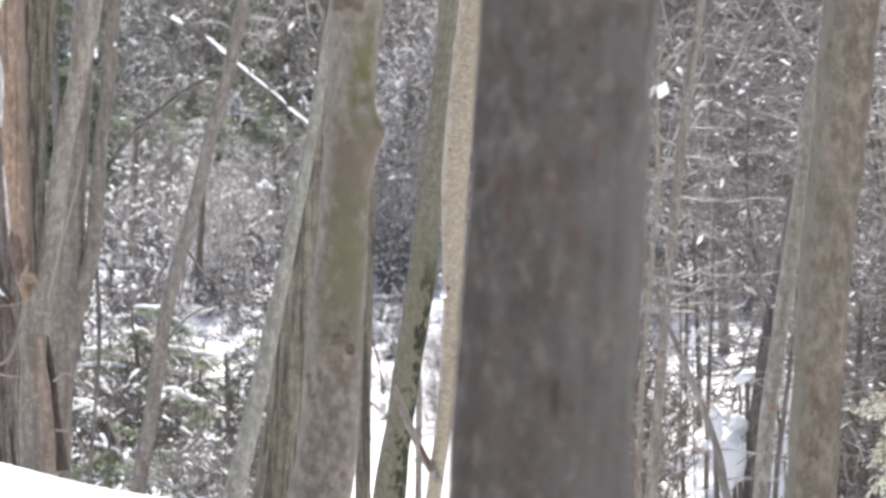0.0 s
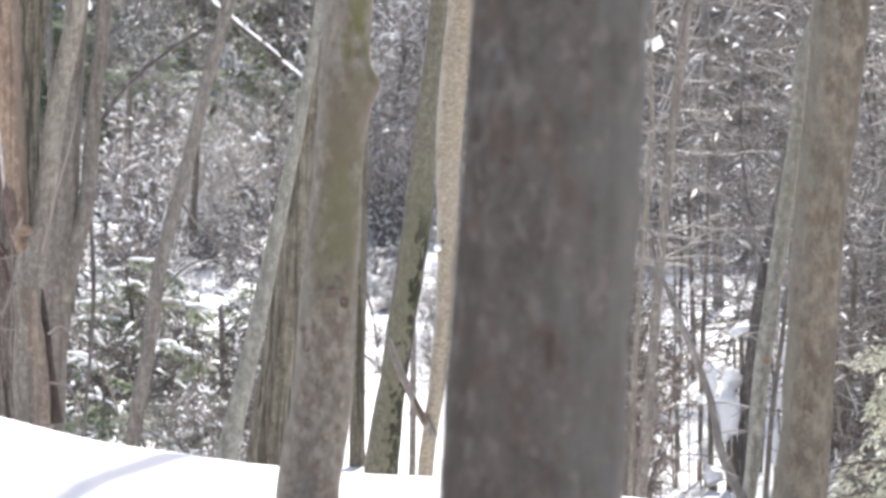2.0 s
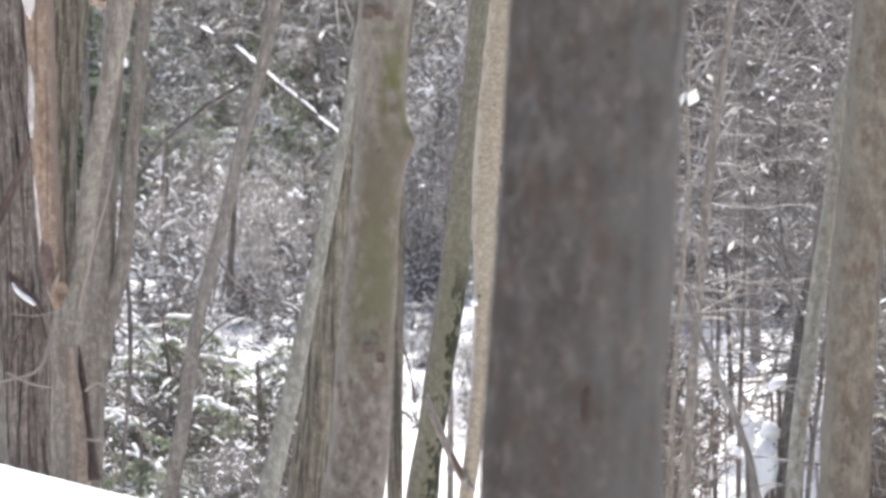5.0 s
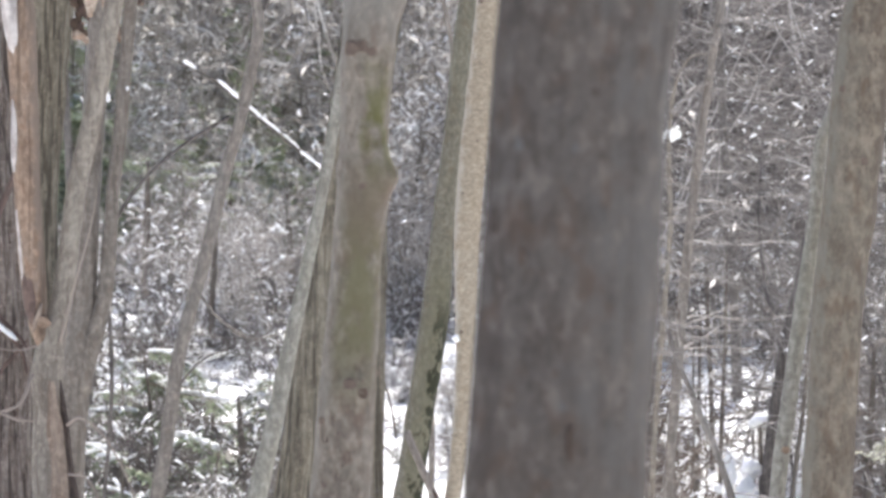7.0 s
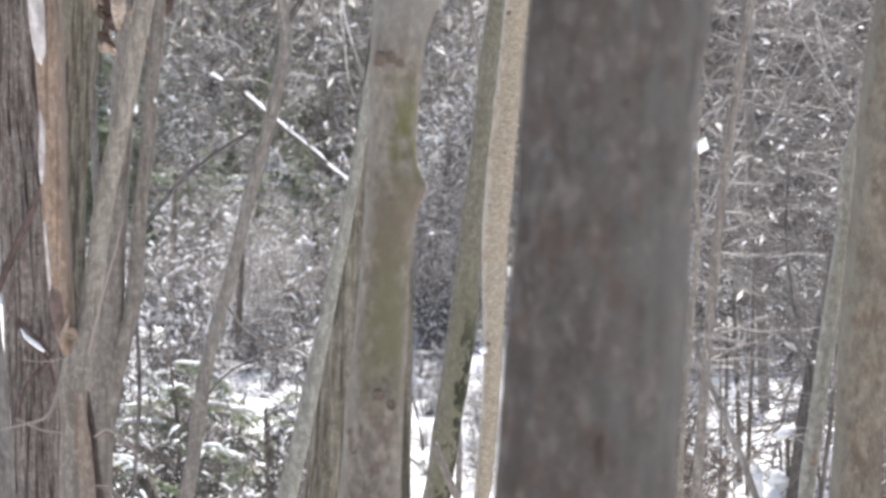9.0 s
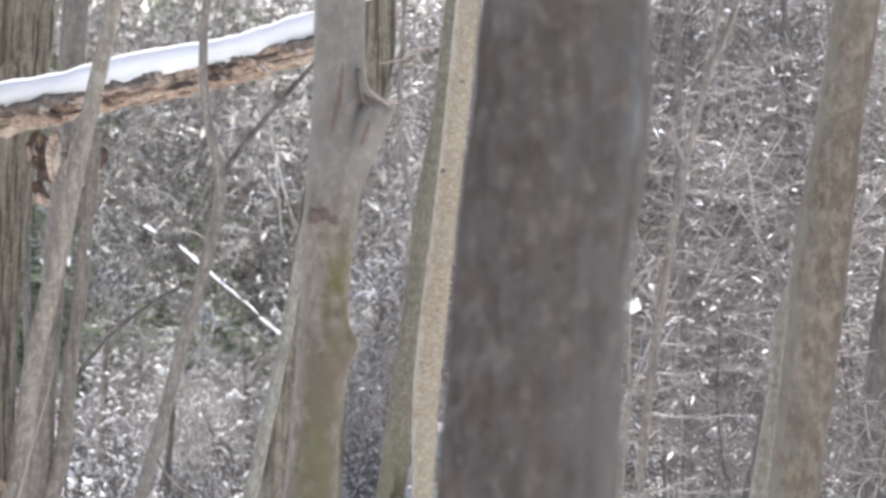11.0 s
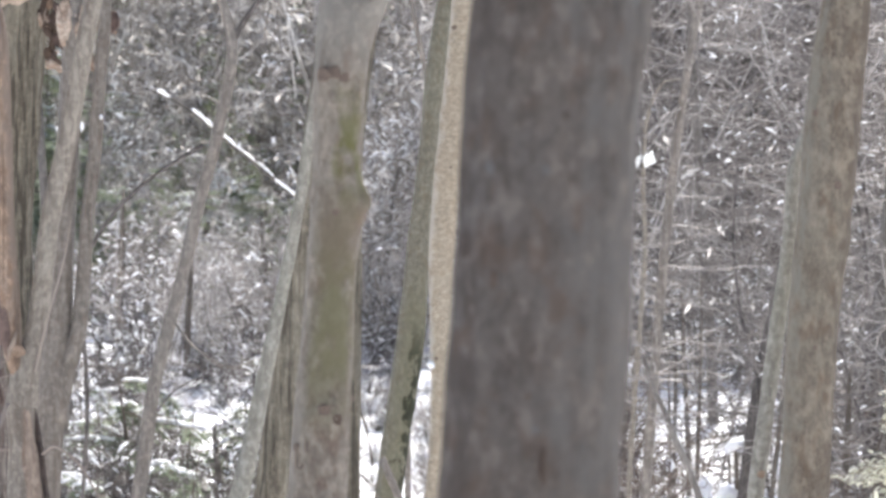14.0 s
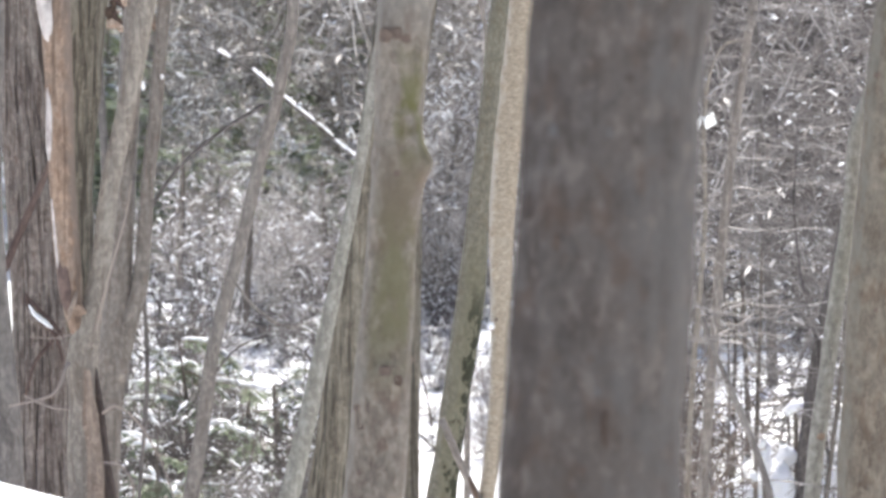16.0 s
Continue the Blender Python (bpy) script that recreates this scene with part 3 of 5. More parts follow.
tree("tree", 31.0, [(-0.585, -0.149, 0.058), (-0.568, 1.513, 0.066), (-0.534, 3.176, 0.087), (-0.458, 3.710, 0.091), (-0.291, 4.543, 0.121), (-0.277, 4.959, 0.118)], BARK_FURROW,
     "dark olive tree trunk holding up a fallen log", WOOD, 12, 32, 0.06, 0.05, 0.07, 31)
tree("tree", 24.0, [(-0.960, 0.116, 0.121), (-0.876, 0.770, 0.098), (-0.811, 1.348, 0.084), (-0.736, 1.895, 0.080), (-0.655, 2.50, 0.070), (-0.52, 3.5, 0.064)], BARK_FURROW,
     "leaning tree with deeply furrowed olive bark", WOOD, 7, 64, 0.07, 0.04, 0.14, 41, crown=0.3)
tree("tree", 23.3, [(-1.165, 0.150, 0.060), (-1.021, 0.763, 0.051), (-0.908, 1.294, 0.044), (-0.805, 1.770, 0.036), (-0.70, 2.3, 0.032), (-0.60, 2.9, 0.03)], BARK_GREY,
     "slender leaning tree with smooth grey bark", WOOD, 6.2, 20, 0.05, 0.06, 0, 51, crown=0.3)

sap, sb = tree("sapling", 29.0, [(-2.083, -0.038, 0.054), (-1.985, 0.55, 0.052), (-1.900, 1.129, 0.049), (-1.694, 1.906, 0.045), (-1.600, 2.315, 0.045), (-1.435, 2.939, 0.043), (-1.353, 3.524, 0.041), (-1.427, 3.834, 0.031), (-1.480, 4.300, 0.031), (-1.459, 4.728, 0.027)],
               BARK_TAUPE, "thin crooked sapling with taupe bark and a side shoot", WOOD, 7.5, 18, 0.05, 0.08, 0, 61)
limb_part(sap, sb, [(-1.36, 29.0, 3.45, 0.028), (-1.290, 29.0, 3.59, 0.022), (-1.078, 29.0, 3.877, 0.020), (-0.776, 29.0, 4.231, 0.016), (-0.45, 29.0, 4.60, 0.010)], BARK_DARK, "limb", "dark side branch")
limb_part(sap, sb, [(-1.543, 28.92, 2.781, 0.014), (-1.671, 28.92, 2.711, 0.014), (-1.826, 28.92, 2.613, 0.012), (-2.047, 28.92, 2.437, 0.012), (-2.286, 28.92, 2.144, 0.014), (-2.386, 28.92, 1.891, 0.010)], BARK_DARK, "limb", "dark drooping side branch", 8)
limb_part(sap, sb, [(-1.78, 29.0, 1.60, 0.010), (-1.60, 28.9, 1.38, 0.009), (-1.36, 28.9, 1.25, 0.006), (-1.2, 28.9, 1.3, 0.004)], BARK_TAUPE, "limb", "", 6)
limb_part(sap, sb, [(-1.93, 29.0, 0.90, 0.010), (-1.72, 28.9, 1.12, 0.008), (-1.52, 28.9, 1.21, 0.005)], BARK_DARK, "limb", "", 6)

# the forked snag: a living stem and a barkless, broken one
snag, sgb = tree("snag_tree", 22.5, [(-2.150, 0.419, 0.104), (-2.168, 0.72, 0.088), (-2.172, 0.932, 0.080), (-2.172, 1.20, 0.085), (-2.139, 1.38, 0.066), (-2.100, 1.535, 0.057), (-2.018, 2.138, 0.053), (-1.934, 2.513, 0.053), (-1.818, 3.118, 0.050), (-1.700, 3.662, 0.045), (-1.631, 4.025, 0.044)],
                 BARK_SNAG, "forked tree with one barkless orange broken stem", WOOD, 10, 32, 0.04, 0.06, 0.02, 71, [(1.05, 4.7, 0.06, -0.1)])
stem = limb_part(snag, sgb, [(-2.187, 22.49, 1.30, 0.045), (-2.217, 22.475, 1.422, 0.054), (-2.244, 22.46, 1.669, 0.067), (-2.275, 22.45, 2.121, 0.071), (-2.297, 22.45, 2.741, 0.074), (-2.315, 22.45, 3.085, 0.079), (-2.362, 22.45, 3.40, 0.064), (-2.40, 22.45, 3.66, 0.04)],
                 WOOD_ORANGE, "broken_stem", "bare orange wood without bark", 32, 0.08, 5, 0.03, 0.06)
for pts in ([(-2.414, 22.405, 3.566, 0.024), (-2.384, 22.405, 3.325, 0.042), (-2.357, 22.40, 3.097, 0.048), (-2.347, 22.40, 2.977, 0.042), (-2.341, 22.40, 2.895, 0.031), (-2.337, 22.40, 2.847, 0.010)],
            [(-2.344, 22.41, 2.616, 0.008), (-2.338, 22.41, 2.541, 0.019), (-2.339, 22.405, 2.390, 0.022), (-2.340, 22.41, 2.285, 0.017), (-2.342, 22.41, 2.225, 0.007)],
            [(-2.327, 22.42, 2.024, 0.008), (-2.312, 22.42, 1.909, 0.016), (-2.302, 22.42, 1.789, 0.017), (-2.294, 22.42, 1.630, 0.007)]):
    limb_part(stem, sgb, pts, WOOD_WHITE, "bleached_strip", "bleached grey-white wood", 14, 0.25)
limb_part(stem, sgb, [(-2.280, 22.43, 1.742, 0.012), (-2.269, 22.43, 1.667, 0.036), (-2.260, 22.43, 1.561, 0.042), (-2.251, 22.43, 1.471, 0.030), (-2.246, 22.43, 1.408, 0.009)], HOLLOW, "hollow", "dark hollow of brown heartwood", 14, 0.25)
limb_part(stem, sgb, [(-2.194, 22.41, 1.531, 0.006), (-2.212, 22.41, 1.471, 0.014), (-2.233, 22.41, 1.420, 0.014), (-2.246, 22.41, 1.365, 0.005)], WOOD_TAN, "splinter", "tan torn splinter", 14, 0.25)
limb_part(snag, sgb, [(-2.162, 22.44, 1.199, 0.012), (-2.147, 22.44, 1.063, 0.030), (-2.130, 22.44, 0.882, 0.042), (-2.116, 22.44, 0.671, 0.048), (-2.104, 22.44, 0.490, 0.054), (-2.099, 22.44, 0.399, 0.057)], WOOD_TAN, "bare_strip", "split strip of bare tan wood", 16, 0.4, 5, 0.03, 0.1)
limb_part(snag, sgb, [(-2.114, 22.47, 1.154, 0.009), (-2.090, 22.47, 0.973, 0.018), (-2.067, 22.47, 0.761, 0.027), (-2.050, 22.47, 0.580, 0.033), (-2.032, 22.47, 0.399, 0.039)], KNOT_DARK, "bark_edge", "dark peeling bark edge", 12, 0.4)
knot(snag, sgb, (-2.190, 22.41, 1.43), 0.032, (0.1, -1, 0), 0.9, "fresh orange wound", WOOD_ORANGE)
# thin dead shoots on the snag
for pts in ([(-2.10, 22.44, 1.32, 0.008), (-2.02, 22.4, 1.62, 0.006), (-1.93, 22.4, 1.95, 0.005), (-1.90, 22.4, 2.12, 0.003)],
            [(-2.22, 22.40, 1.30, 0.006), (-2.30, 22.35, 1.28, 0.005), (-2.44, 22.3, 1.29, 0.004)],
            [(-2.06, 22.40, 0.88, 0.008), (-1.98, 22.3, 0.92, 0.007), (-1.87, 22.3, 0.84, 0.006), (-1.78, 22.3, 0.70, 0.005), (-1.70, 22.3, 0.52, 0.005), (-1.66, 22.3, 0.36, 0.004)],
            [(-2.05, 22.38, 0.62, 0.007), (-1.95, 22.3, 0.60, 0.006), (-1.89, 22.3, 0.50, 0.006), (-1.91, 22.3, 0.36, 0.004)],
            [(-2.24, 22.40, 1.15, 0.010), (-2.32, 22.3, 0.98, 0.008), (-2.42, 22.3, 0.95, 0.006), (-2.55, 22.3, 0.92, 0.004)],
            [(-2.24, 22.40, 0.90, 0.008), (-2.34, 22.3, 0.92, 0.007), (-2.47, 22.3, 0.98, 0.005)]):
    limb_part(snag, sgb, pts, TWIG_TAN, "shoot", "", 6, 0.05, 2, 0.03)

dbl, db = tree("snag_tree", 25.0, [(-2.276, 0.288, 0.074), (-2.259, 0.858, 0.080), (-2.233, 1.260, 0.084), (-2.206, 1.528, 0.077), (-2.170, 2.198, 0.060), (-2.117, 2.869, 0.060), (-2.109, 3.048, 0.060), (-2.090, 3.383, 0.057)],
               BARK_DULL, "twin-stemmed dead tree broken off, dull brown bark", WOOD, 0, 28, 0.05, 0.08, 0.04, 81)
limb_part(dbl, db, [(-2.216, 24.98, 0.992, 0.060), (-2.149, 24.98, 1.293, 0.057), (-2.082, 24.98, 1.528, 0.050), (-2.049, 24.98, 1.796, 0.045), (-2.023, 24.98, 2.198, 0.042), (-1.979, 24.98, 2.567, 0.042), (-1.950, 24.98, 2.949, 0.040), (-1.918, 24.98, 3.285, 0.039), (-1.898, 24.98, 3.527, 0.030)], BARK_DULL, "limb", "second broken stem", 20, 0.12)
for k in range(6):
    limb_part(trunk_of(dbl), db, [(-2.100 + 0.022 * (k - 2.5), 24.97, 3.333 - 0.12 + 0.03 * (k % 3), 0.015), (-2.100 + 0.028 * (k - 2.5), 24.96, 3.333 - 0.01 * k, 0.022), (-2.100 + 0.035 * (k - 2.5), 24.97, 3.333 + 0.12 - 0.05 * (k % 2), 0.006)], WOOD_ROT, "splinter", "crumbling orange splinter", 10, 0.5, 30 + k, 0.02)
limb_part(dbl, db, [(-2.06, 25.0, 1.55, 0.012), (-2.03, 24.95, 1.20, 0.013), (-2.035, 24.9, 0.8, 0.012), (-2.07, 24.9, 0.4, 0.012), (-2.1, 24.9, -0.3, 0.013)], BARK_DARK, "limb", "thin dark hanging stem", 8)
snow_on(dbl, db, (-2.050, 24.95, 2.737), 0.014, 2.2)
snow_on(dbl, db, (-1.935, 24.94, 2.79), 0.010, 1.6)

tree("tree", 36.0, [(-3.178, 0.532, 0.084), (-3.059, 3.529, 0.101), (-2.962, 4.931, 0.111), (-2.938, 5.462, 0.113)], BARK_FAR, "dim grey tree behind a fallen log", WOOD, 12, 24, 0.08, 0.06, 0.05, 86)
tree("tree", 32.5, [(-3.262, 0.40, 0.20), (-3.262, 1.894, 0.185), (-3.19, 3.708, 0.245), (-3.10, 5.030, 0.29)], BARK_FURROW,
     "old tree with furrowed green-grey bark", WOOD, 14, 72, 0.08, 0.05, 0.14, 91)
drk, dkb = tree("tree", 30.0, [(-3.195, 0.119, 0.193), (-3.212, 1.804, 0.193), (-3.366, 3.579, 0.169)], BARK_RIDGED,
                "broad dark tree with deeply ridged bark", WOOD, 14, 110, 0.06, 0.05, 0.24, 101, flare=1.5)
tree("tree", 28.0, [(-3.225, 0.144, 0.131), (-3.231, 0.595, 0.116), (-3.261, 1.075, 0.099), (-3.309, 1.759, 0.086), (-3.333, 2.322, 0.090), (-3.317, 3.448, 0.094)], BARK_FAR,
     "grey tree standing beside a broad dark one", WOOD, 11, 28, 0.06, 0.05, 0.03, 111, crown=0.5)

# Rows above 4.5 m are unseen, added and thickened to shadow the snow bank.
tree("tree", 26.0, [(-0.330, 0.028, 0.105), (-0.287, 0.350, 0.088), (-0.206, 0.872, 0.084), (-0.123, 1.430, 0.087), (-0.068, 1.987, 0.074), (-0.005, 2.520, 0.065), (0.063, 3.200, 0.061), (0.148, 3.729, 0.052), (0.213, 4.427, 0.047), (0.55, 7.2, 0.062), (0.914, 10.0, 0.078), (1.095, 11.7, 0.074)],
     BARK_MOSS, "leaning tree spotted with dark moss and lichen", WOOD, 17, 40, 0.035, 0.09, 0.03, 121)
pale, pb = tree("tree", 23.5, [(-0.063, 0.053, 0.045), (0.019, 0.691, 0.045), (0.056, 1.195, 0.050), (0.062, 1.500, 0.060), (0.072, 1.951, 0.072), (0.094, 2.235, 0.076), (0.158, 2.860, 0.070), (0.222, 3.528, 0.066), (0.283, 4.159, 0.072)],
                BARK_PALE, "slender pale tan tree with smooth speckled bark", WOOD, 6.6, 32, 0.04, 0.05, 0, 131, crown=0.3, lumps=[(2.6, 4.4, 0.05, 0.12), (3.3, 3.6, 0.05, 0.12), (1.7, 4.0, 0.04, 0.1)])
for x, z, size in ((0.045, 2.13, 0.011), (0.125, 2.42, 0.009), (0.035, 1.36, 0.011), (0.15, 3.2, 0.014), (0.25, 3.7, 0.013), (0.09, 2.56, 0.008)):
    p, nrm = on_trunk(pale, pb, x, z)
    knot(pale, pb, p, size, nrm, 0.7, "small dark knot")

stub = limb_part(pale, pb, [(-0.006, 23.45, 0.268, 0.025), (-0.082, 23.45, 0.388, 0.024), (-0.161, 23.45, 0.551, 0.022), (-0.222, 23.45, 0.693, 0.022), (-0.270, 23.45, 0.809, 0.020)], BARK_TAUPE, "stub", "broken brown branch stub", 12, 0.1)
snow_on(pale, pb, (0.008, 23.42, 1.325), 0.022, 1.0)
limb_part(stub, pb, [(-0.066, 23.43, 0.347, 0.009), (-0.088, 23.43, 0.410, 0.017), (-0.120, 23.43, 0.482, 0.009)], RUST, "torn_edge", "rusty torn bark", 10, 0.3)

spg, spb = tree("sapling", 25.0, [(1.222, -0.084, 0.034), (1.272, 0.526, 0.032), (1.356, 1.531, 0.029), (1.443, 2.369, 0.027), (1.490, 2.70, 0.026), (1.607, 3.400, 0.025), (1.717, 3.837, 0.023), (1.899, 4.342, 0.019)],
                BARK_TAUPE, "thin tan sapling with many level twigs", WOOD, 6.5, 14, 0.05, 0.08, 0, 141)
limb_part(spg, spb, [(1.69, 25.0, 3.75, 0.018), (1.735, 25.0, 3.95, 0.017), (1.794, 25.0, 4.341, 0.014), (1.84, 25.0, 5.2, 0.008)], BARK_TAUPE, "limb")
leafy, lfb = tree("sapling", 27.0, [(1.246, -0.219, 0.018), (1.275, 0.6, 0.017), (1.330, 1.345, 0.017), (1.384, 2.05, 0.016), (1.377, 2.539, 0.014), (1.406, 2.854, 0.012), (1.447, 2.985, 0.010), (1.526, 3.090, 0.008), (1.62, 3.10, 0.005)],
                  BARK_SNAG, "thin sapling still holding one bleached leaf", WOOD, 2.6, 10, 0.05, 0.08, 0, 151, crown=0)
bnt, btb = tree("sapling", 21.0, [(1.485, 0.185, 0.025), (1.408, 0.390, 0.023), (1.388, 0.517, 0.020), (1.326, 0.722, 0.018), (1.225, 0.967, 0.017), (1.165, 1.118, 0.014), (1.110, 1.236, 0.013), (1.063, 1.399, 0.008)],
                BARK_FAR, "bent brown sapling leaning over", WOOD, 2.0, 12, 0.04, 0.08, 0, 161, crown=0)
slim, slb = tree("tree", 22.0, [(1.643, 0.118, 0.038), (1.696, 0.655, 0.044), (1.757, 1.097, 0.044), (1.819, 1.540, 0.041), (1.883, 1.982, 0.035), (1.936, 2.425, 0.035), (1.989, 2.545, 0.035), (2.087, 3.137, 0.035), (2.208, 4.023, 0.032)],
     BARK_GREY, "slender grey tree beside a brown trunk", WOOD, 8, 20, 0.05, 0.06, 0, 171)
knot(slim, slb, (1.724, 21.955, 0.759), 0.016, (0.1, -1, 0), 1.1, "small orange node", WOOD_ORANGE)
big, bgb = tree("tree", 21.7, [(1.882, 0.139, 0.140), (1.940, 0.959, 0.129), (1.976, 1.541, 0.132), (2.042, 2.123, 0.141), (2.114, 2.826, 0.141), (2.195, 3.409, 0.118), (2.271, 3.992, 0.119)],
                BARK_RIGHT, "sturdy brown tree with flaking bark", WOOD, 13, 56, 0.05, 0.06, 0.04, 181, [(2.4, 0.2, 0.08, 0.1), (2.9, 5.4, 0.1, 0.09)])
for x, z, size in ((1.99, 2.62, 0.016), (2.06, 3.65, 0.016), (1.98, 1.42, 0.012), (2.10, 2.25, 0.02)):
    p, nrm = on_trunk(big, bgb, x, z)
    knot(big, bgb, p, size, nrm, 1.0, "small dark knot")
tree("tree", 32.0, [(3.40, 0.20, 0.15), (3.457, 0.935, 0.144), (3.613, 2.565, 0.144), (3.715, 3.209, 0.139)], BARK_FAR, "grey-brown tree deep in the wood", WOOD, 13, 32, 0.06, 0.05, 0.06, 191)
tree("tree", 30.0, [(2.19, -0.25, 0.056), (2.214, 0.111, 0.054), (2.303, 0.834, 0.052), (2.368, 1.236, 0.048), (2.449, 1.598, 0.040), (2.517, 1.960, 0.034), (2.573, 2.362, 0.020)], BARK_DARK, "thin dark broken tree deep in the wood", WOOD, 0, 20, 0.08, 0.06, 0.05, 201)


# level twigs and the leaf of the saplings
def side_twigs(root, base, trunk, depth, count, seed, reach=0.5, mat=TWIG_PALE):
    s = Sticks(seed)
    zs, xs = [p[1] for p in trunk], [p[0] for p in trunk]
    for _ in range(count):
        z = s.r.uniform(zs[0], zs[-1])
        x = np.interp(z, zs, xs)
        a = s.r.uniform(0, 2 * math.pi)
        w = s.way((x - base[0], depth - base[1], z - base[2]), (math.cos(a), 0.6 * math.sin(a), s.r.uniform(-0.1, 0.5)), reach * s.r.uniform(0.4, 1.3), 0.006, 5, 0.16, 0.06, 0.5)
        for p, d, r in w[1:]:
            s.way(p, side_way(s.r, d, s.r.uniform(-20, 30)), s.r.uniform(0.06, 0.25), 0.0035, 2, 0.2)
    part("twig_tangle", s.mesh(), mat, root, "pale level twigs", kind="stuff")


side_twigs(spg, spb, [(1.30, 0.9), (1.356, 1.53), (1.49, 2.7), (1.717, 3.84)], 25.0, 40, 901, 0.55)
side_twigs(leafy, lfb, [(1.246, 0), (1.330, 1.345), (1.377, 2.5)], 27.0, 30, 902, 0.4)
side_twigs(bnt, btb, [(1.487, 0.18), (1.32, 0.74), (1.122, 1.48)], 21.0, 10, 903, 0.3)
part("leaf", leaves_mesh([(1.335 - lfb[0], -0.03, 2.525 - lfb[2]), (1.385 - lfb[0], -0.03, 2.530 - lfb[2])], [(0.25, 0, 1), (0.45, 0, 1)], [0.10, 0.125], 5, 0.40), LEAF_WHITE, leafy, "bleached curled leaf")


# ---- the fallen log, hung up across the wood, with its snow ----
def fallen_log():
    lo = (-13.0, 30.3, ground_z(-13.0, 30.3))
    root = thing("fallen_log", lo, "fallen rotten log with orange crumbling wood under snow", "fallen log")
    pts = [(-13.0, 30.3, lo[2] - 0.1, 0.20), (-8.0, 30.35, 2.55, 0.17), (-4.2, 30.45, 3.735, 0.135), (-2.90, 30.5, 4.035, 0.122), (-2.0, 30.5, 4.245, 0.112), (-1.2, 30.5, 4.43, 0.105), (-0.79, 30.5, 4.555, 0.095), (-0.42, 30.55, 4.69, 0.09)]
    log = part("log", tube(pts, 48, 0.025, 0.42, 0.16, 7, origin=lo, grain=7.0), WOOD_ROT, root)
    # remnants of bark along the upper side
    for k, (u, v) in enumerate(((-4.6, -3.3), (-3.2, -2.45), (-2.35, -1.75), (-1.6, -1.15), (-1.05, -0.6))):
        xs = np.linspace(u, v, 5)
        zc = np.interp(xs, [p[0] for p in pts], [p[2] for p in pts])
        rr = np.interp(xs, [p[0] for p in pts], [p[3] for p in pts])
        part("bark_flap", tube([(x, 30.41 + 0.02 * math.sin(3 * x), z + r * 0.36, r * w * 0.62) for x, z, r, w in zip(xs, zc, rr, (0.25, 0.55, 0.5, 0.6, 0.2))], 14, 0.025, 0.8, 0, 40 + k, origin=lo, grain=14), BARK_DULL, log, "dark torn bark")
    # loosened strands along its flank
    r = random.Random(17)
    for k in range(26):
        x0 = r.uniform(-4.4, -0.9)
        n = r.uniform(0.25, 0.8)
        xs = np.linspace(x0, min(x0 + n, -0.6), 5)
        zc = np.interp(xs, [p[0] for p in pts], [p[2] for p in pts])
        rr = np.interp(xs, [p[0] for p in pts], [p[3] for p in pts])
        f = r.uniform(-1.05, 0.35)
        bow = r.uniform(-0.02, 0.01)
        w = r.uniform(0.008, 0.022)
        part("strand", tube([(x, 30.5 - q * math.sqrt(max(0.05, 1 - f * f)) * 1.02, z + q * f + bow * math.sin(math.pi * t), w * v) for x, z, q, t, v in zip(xs, zc, rr, np.linspace(0, 1, 5), (0.3, 1, 0.8, 1, 0.2))], 8, 0.03, 0.5, 0, 80 + k, origin=lo, grain=12), (WOOD_TAN, WOOD_ROT, KNOT_DARK, WOOD_ORANGE)[k % 4], log, "loosened strand of rotten wood")
    # broken flakes standing off its flank
    for k in range(44):
        x = r.uniform(-4.3, -0.85)
        z, q = np.interp(x, [p[0] for p in pts], [p[2] for p in pts]), np.interp(x, [p[0] for p in pts], [p[3] for p in pts])
        f = r.uniform(-1.0, 0.3)
        n, tip = r.uniform(0.03, 0.075), r.uniform(-0.05, 0.03)
        y = 30.5 - q * math.sqrt(max(0.05, 1 - f * f))
        part("flake", tube([(x - n, y + 0.01, z + q * f - tip, 0.006), (x - n * 0.4, y - 0.012, z + q * f, n * 0.38), (x + n * 0.4, y - 0.018, z + q * f + tip * 0.4, n * 0.34), (x + n, y, z + q * f + tip, 0.006)], 8, 0.015, 1.0, 0, 140 + k, origin=lo, grain=18), (WOOD_ROT, WOOD_WHITE, RUST, WOOD_ROT, WOOD_TAN)[k % 5], log, "broken flake of rotten wood")
    # hanging crumbled wood
    for k in range(30):
        u = r.random()
        x, z = -2.80 + 0.52 * u + r.gauss(0, 0.03), 3.88 - 0.10 * u - r.uniform(0, 0.14 + 0.42 * math.sin(math.pi * min(1, u * 1.1)))
        n, w = r.uniform(0.05, 0.13), r.uniform(0.018, 0.036)
        bend = r.uniform(-0.06, 0.06)
        part("rotten_shred", tube([(x, 30.42 + 0.03 * math.sin(k), z + n * 0.8, 0.008), (x + bend, 30.40, z + n * 0.2, w), (x + bend * 0.2, 30.40, z - n * 0.4, w * 0.8), (x - bend, 30.41, z - n, 0.006)], 10, 0.015, 1.1, 0, 60 + k, origin=lo, grain=20), (RUST, WOOD_ORANGE, WOOD_ROT, HOLLOW, RUST)[k % 5], log, "hanging shred of rotten wood")
    for k, (x, z, n) in enumerate(((-2.74, 3.90, 0.20), (-2.60, 3.92, 0.52), (-2.47, 3.94, 0.46), (-2.35, 3.98, 0.40))):
        part("fibre", tube([(x, 30.44, z, 0.012), (x + 0.03, 30.42, z - n * 0.4, 0.008), (x - 0.02, 30.42, z - n, 0.004)], 6, 0.03, 0.5, 0, 95 + k, origin=lo), HOLLOW, log, "hanging brown fibre")
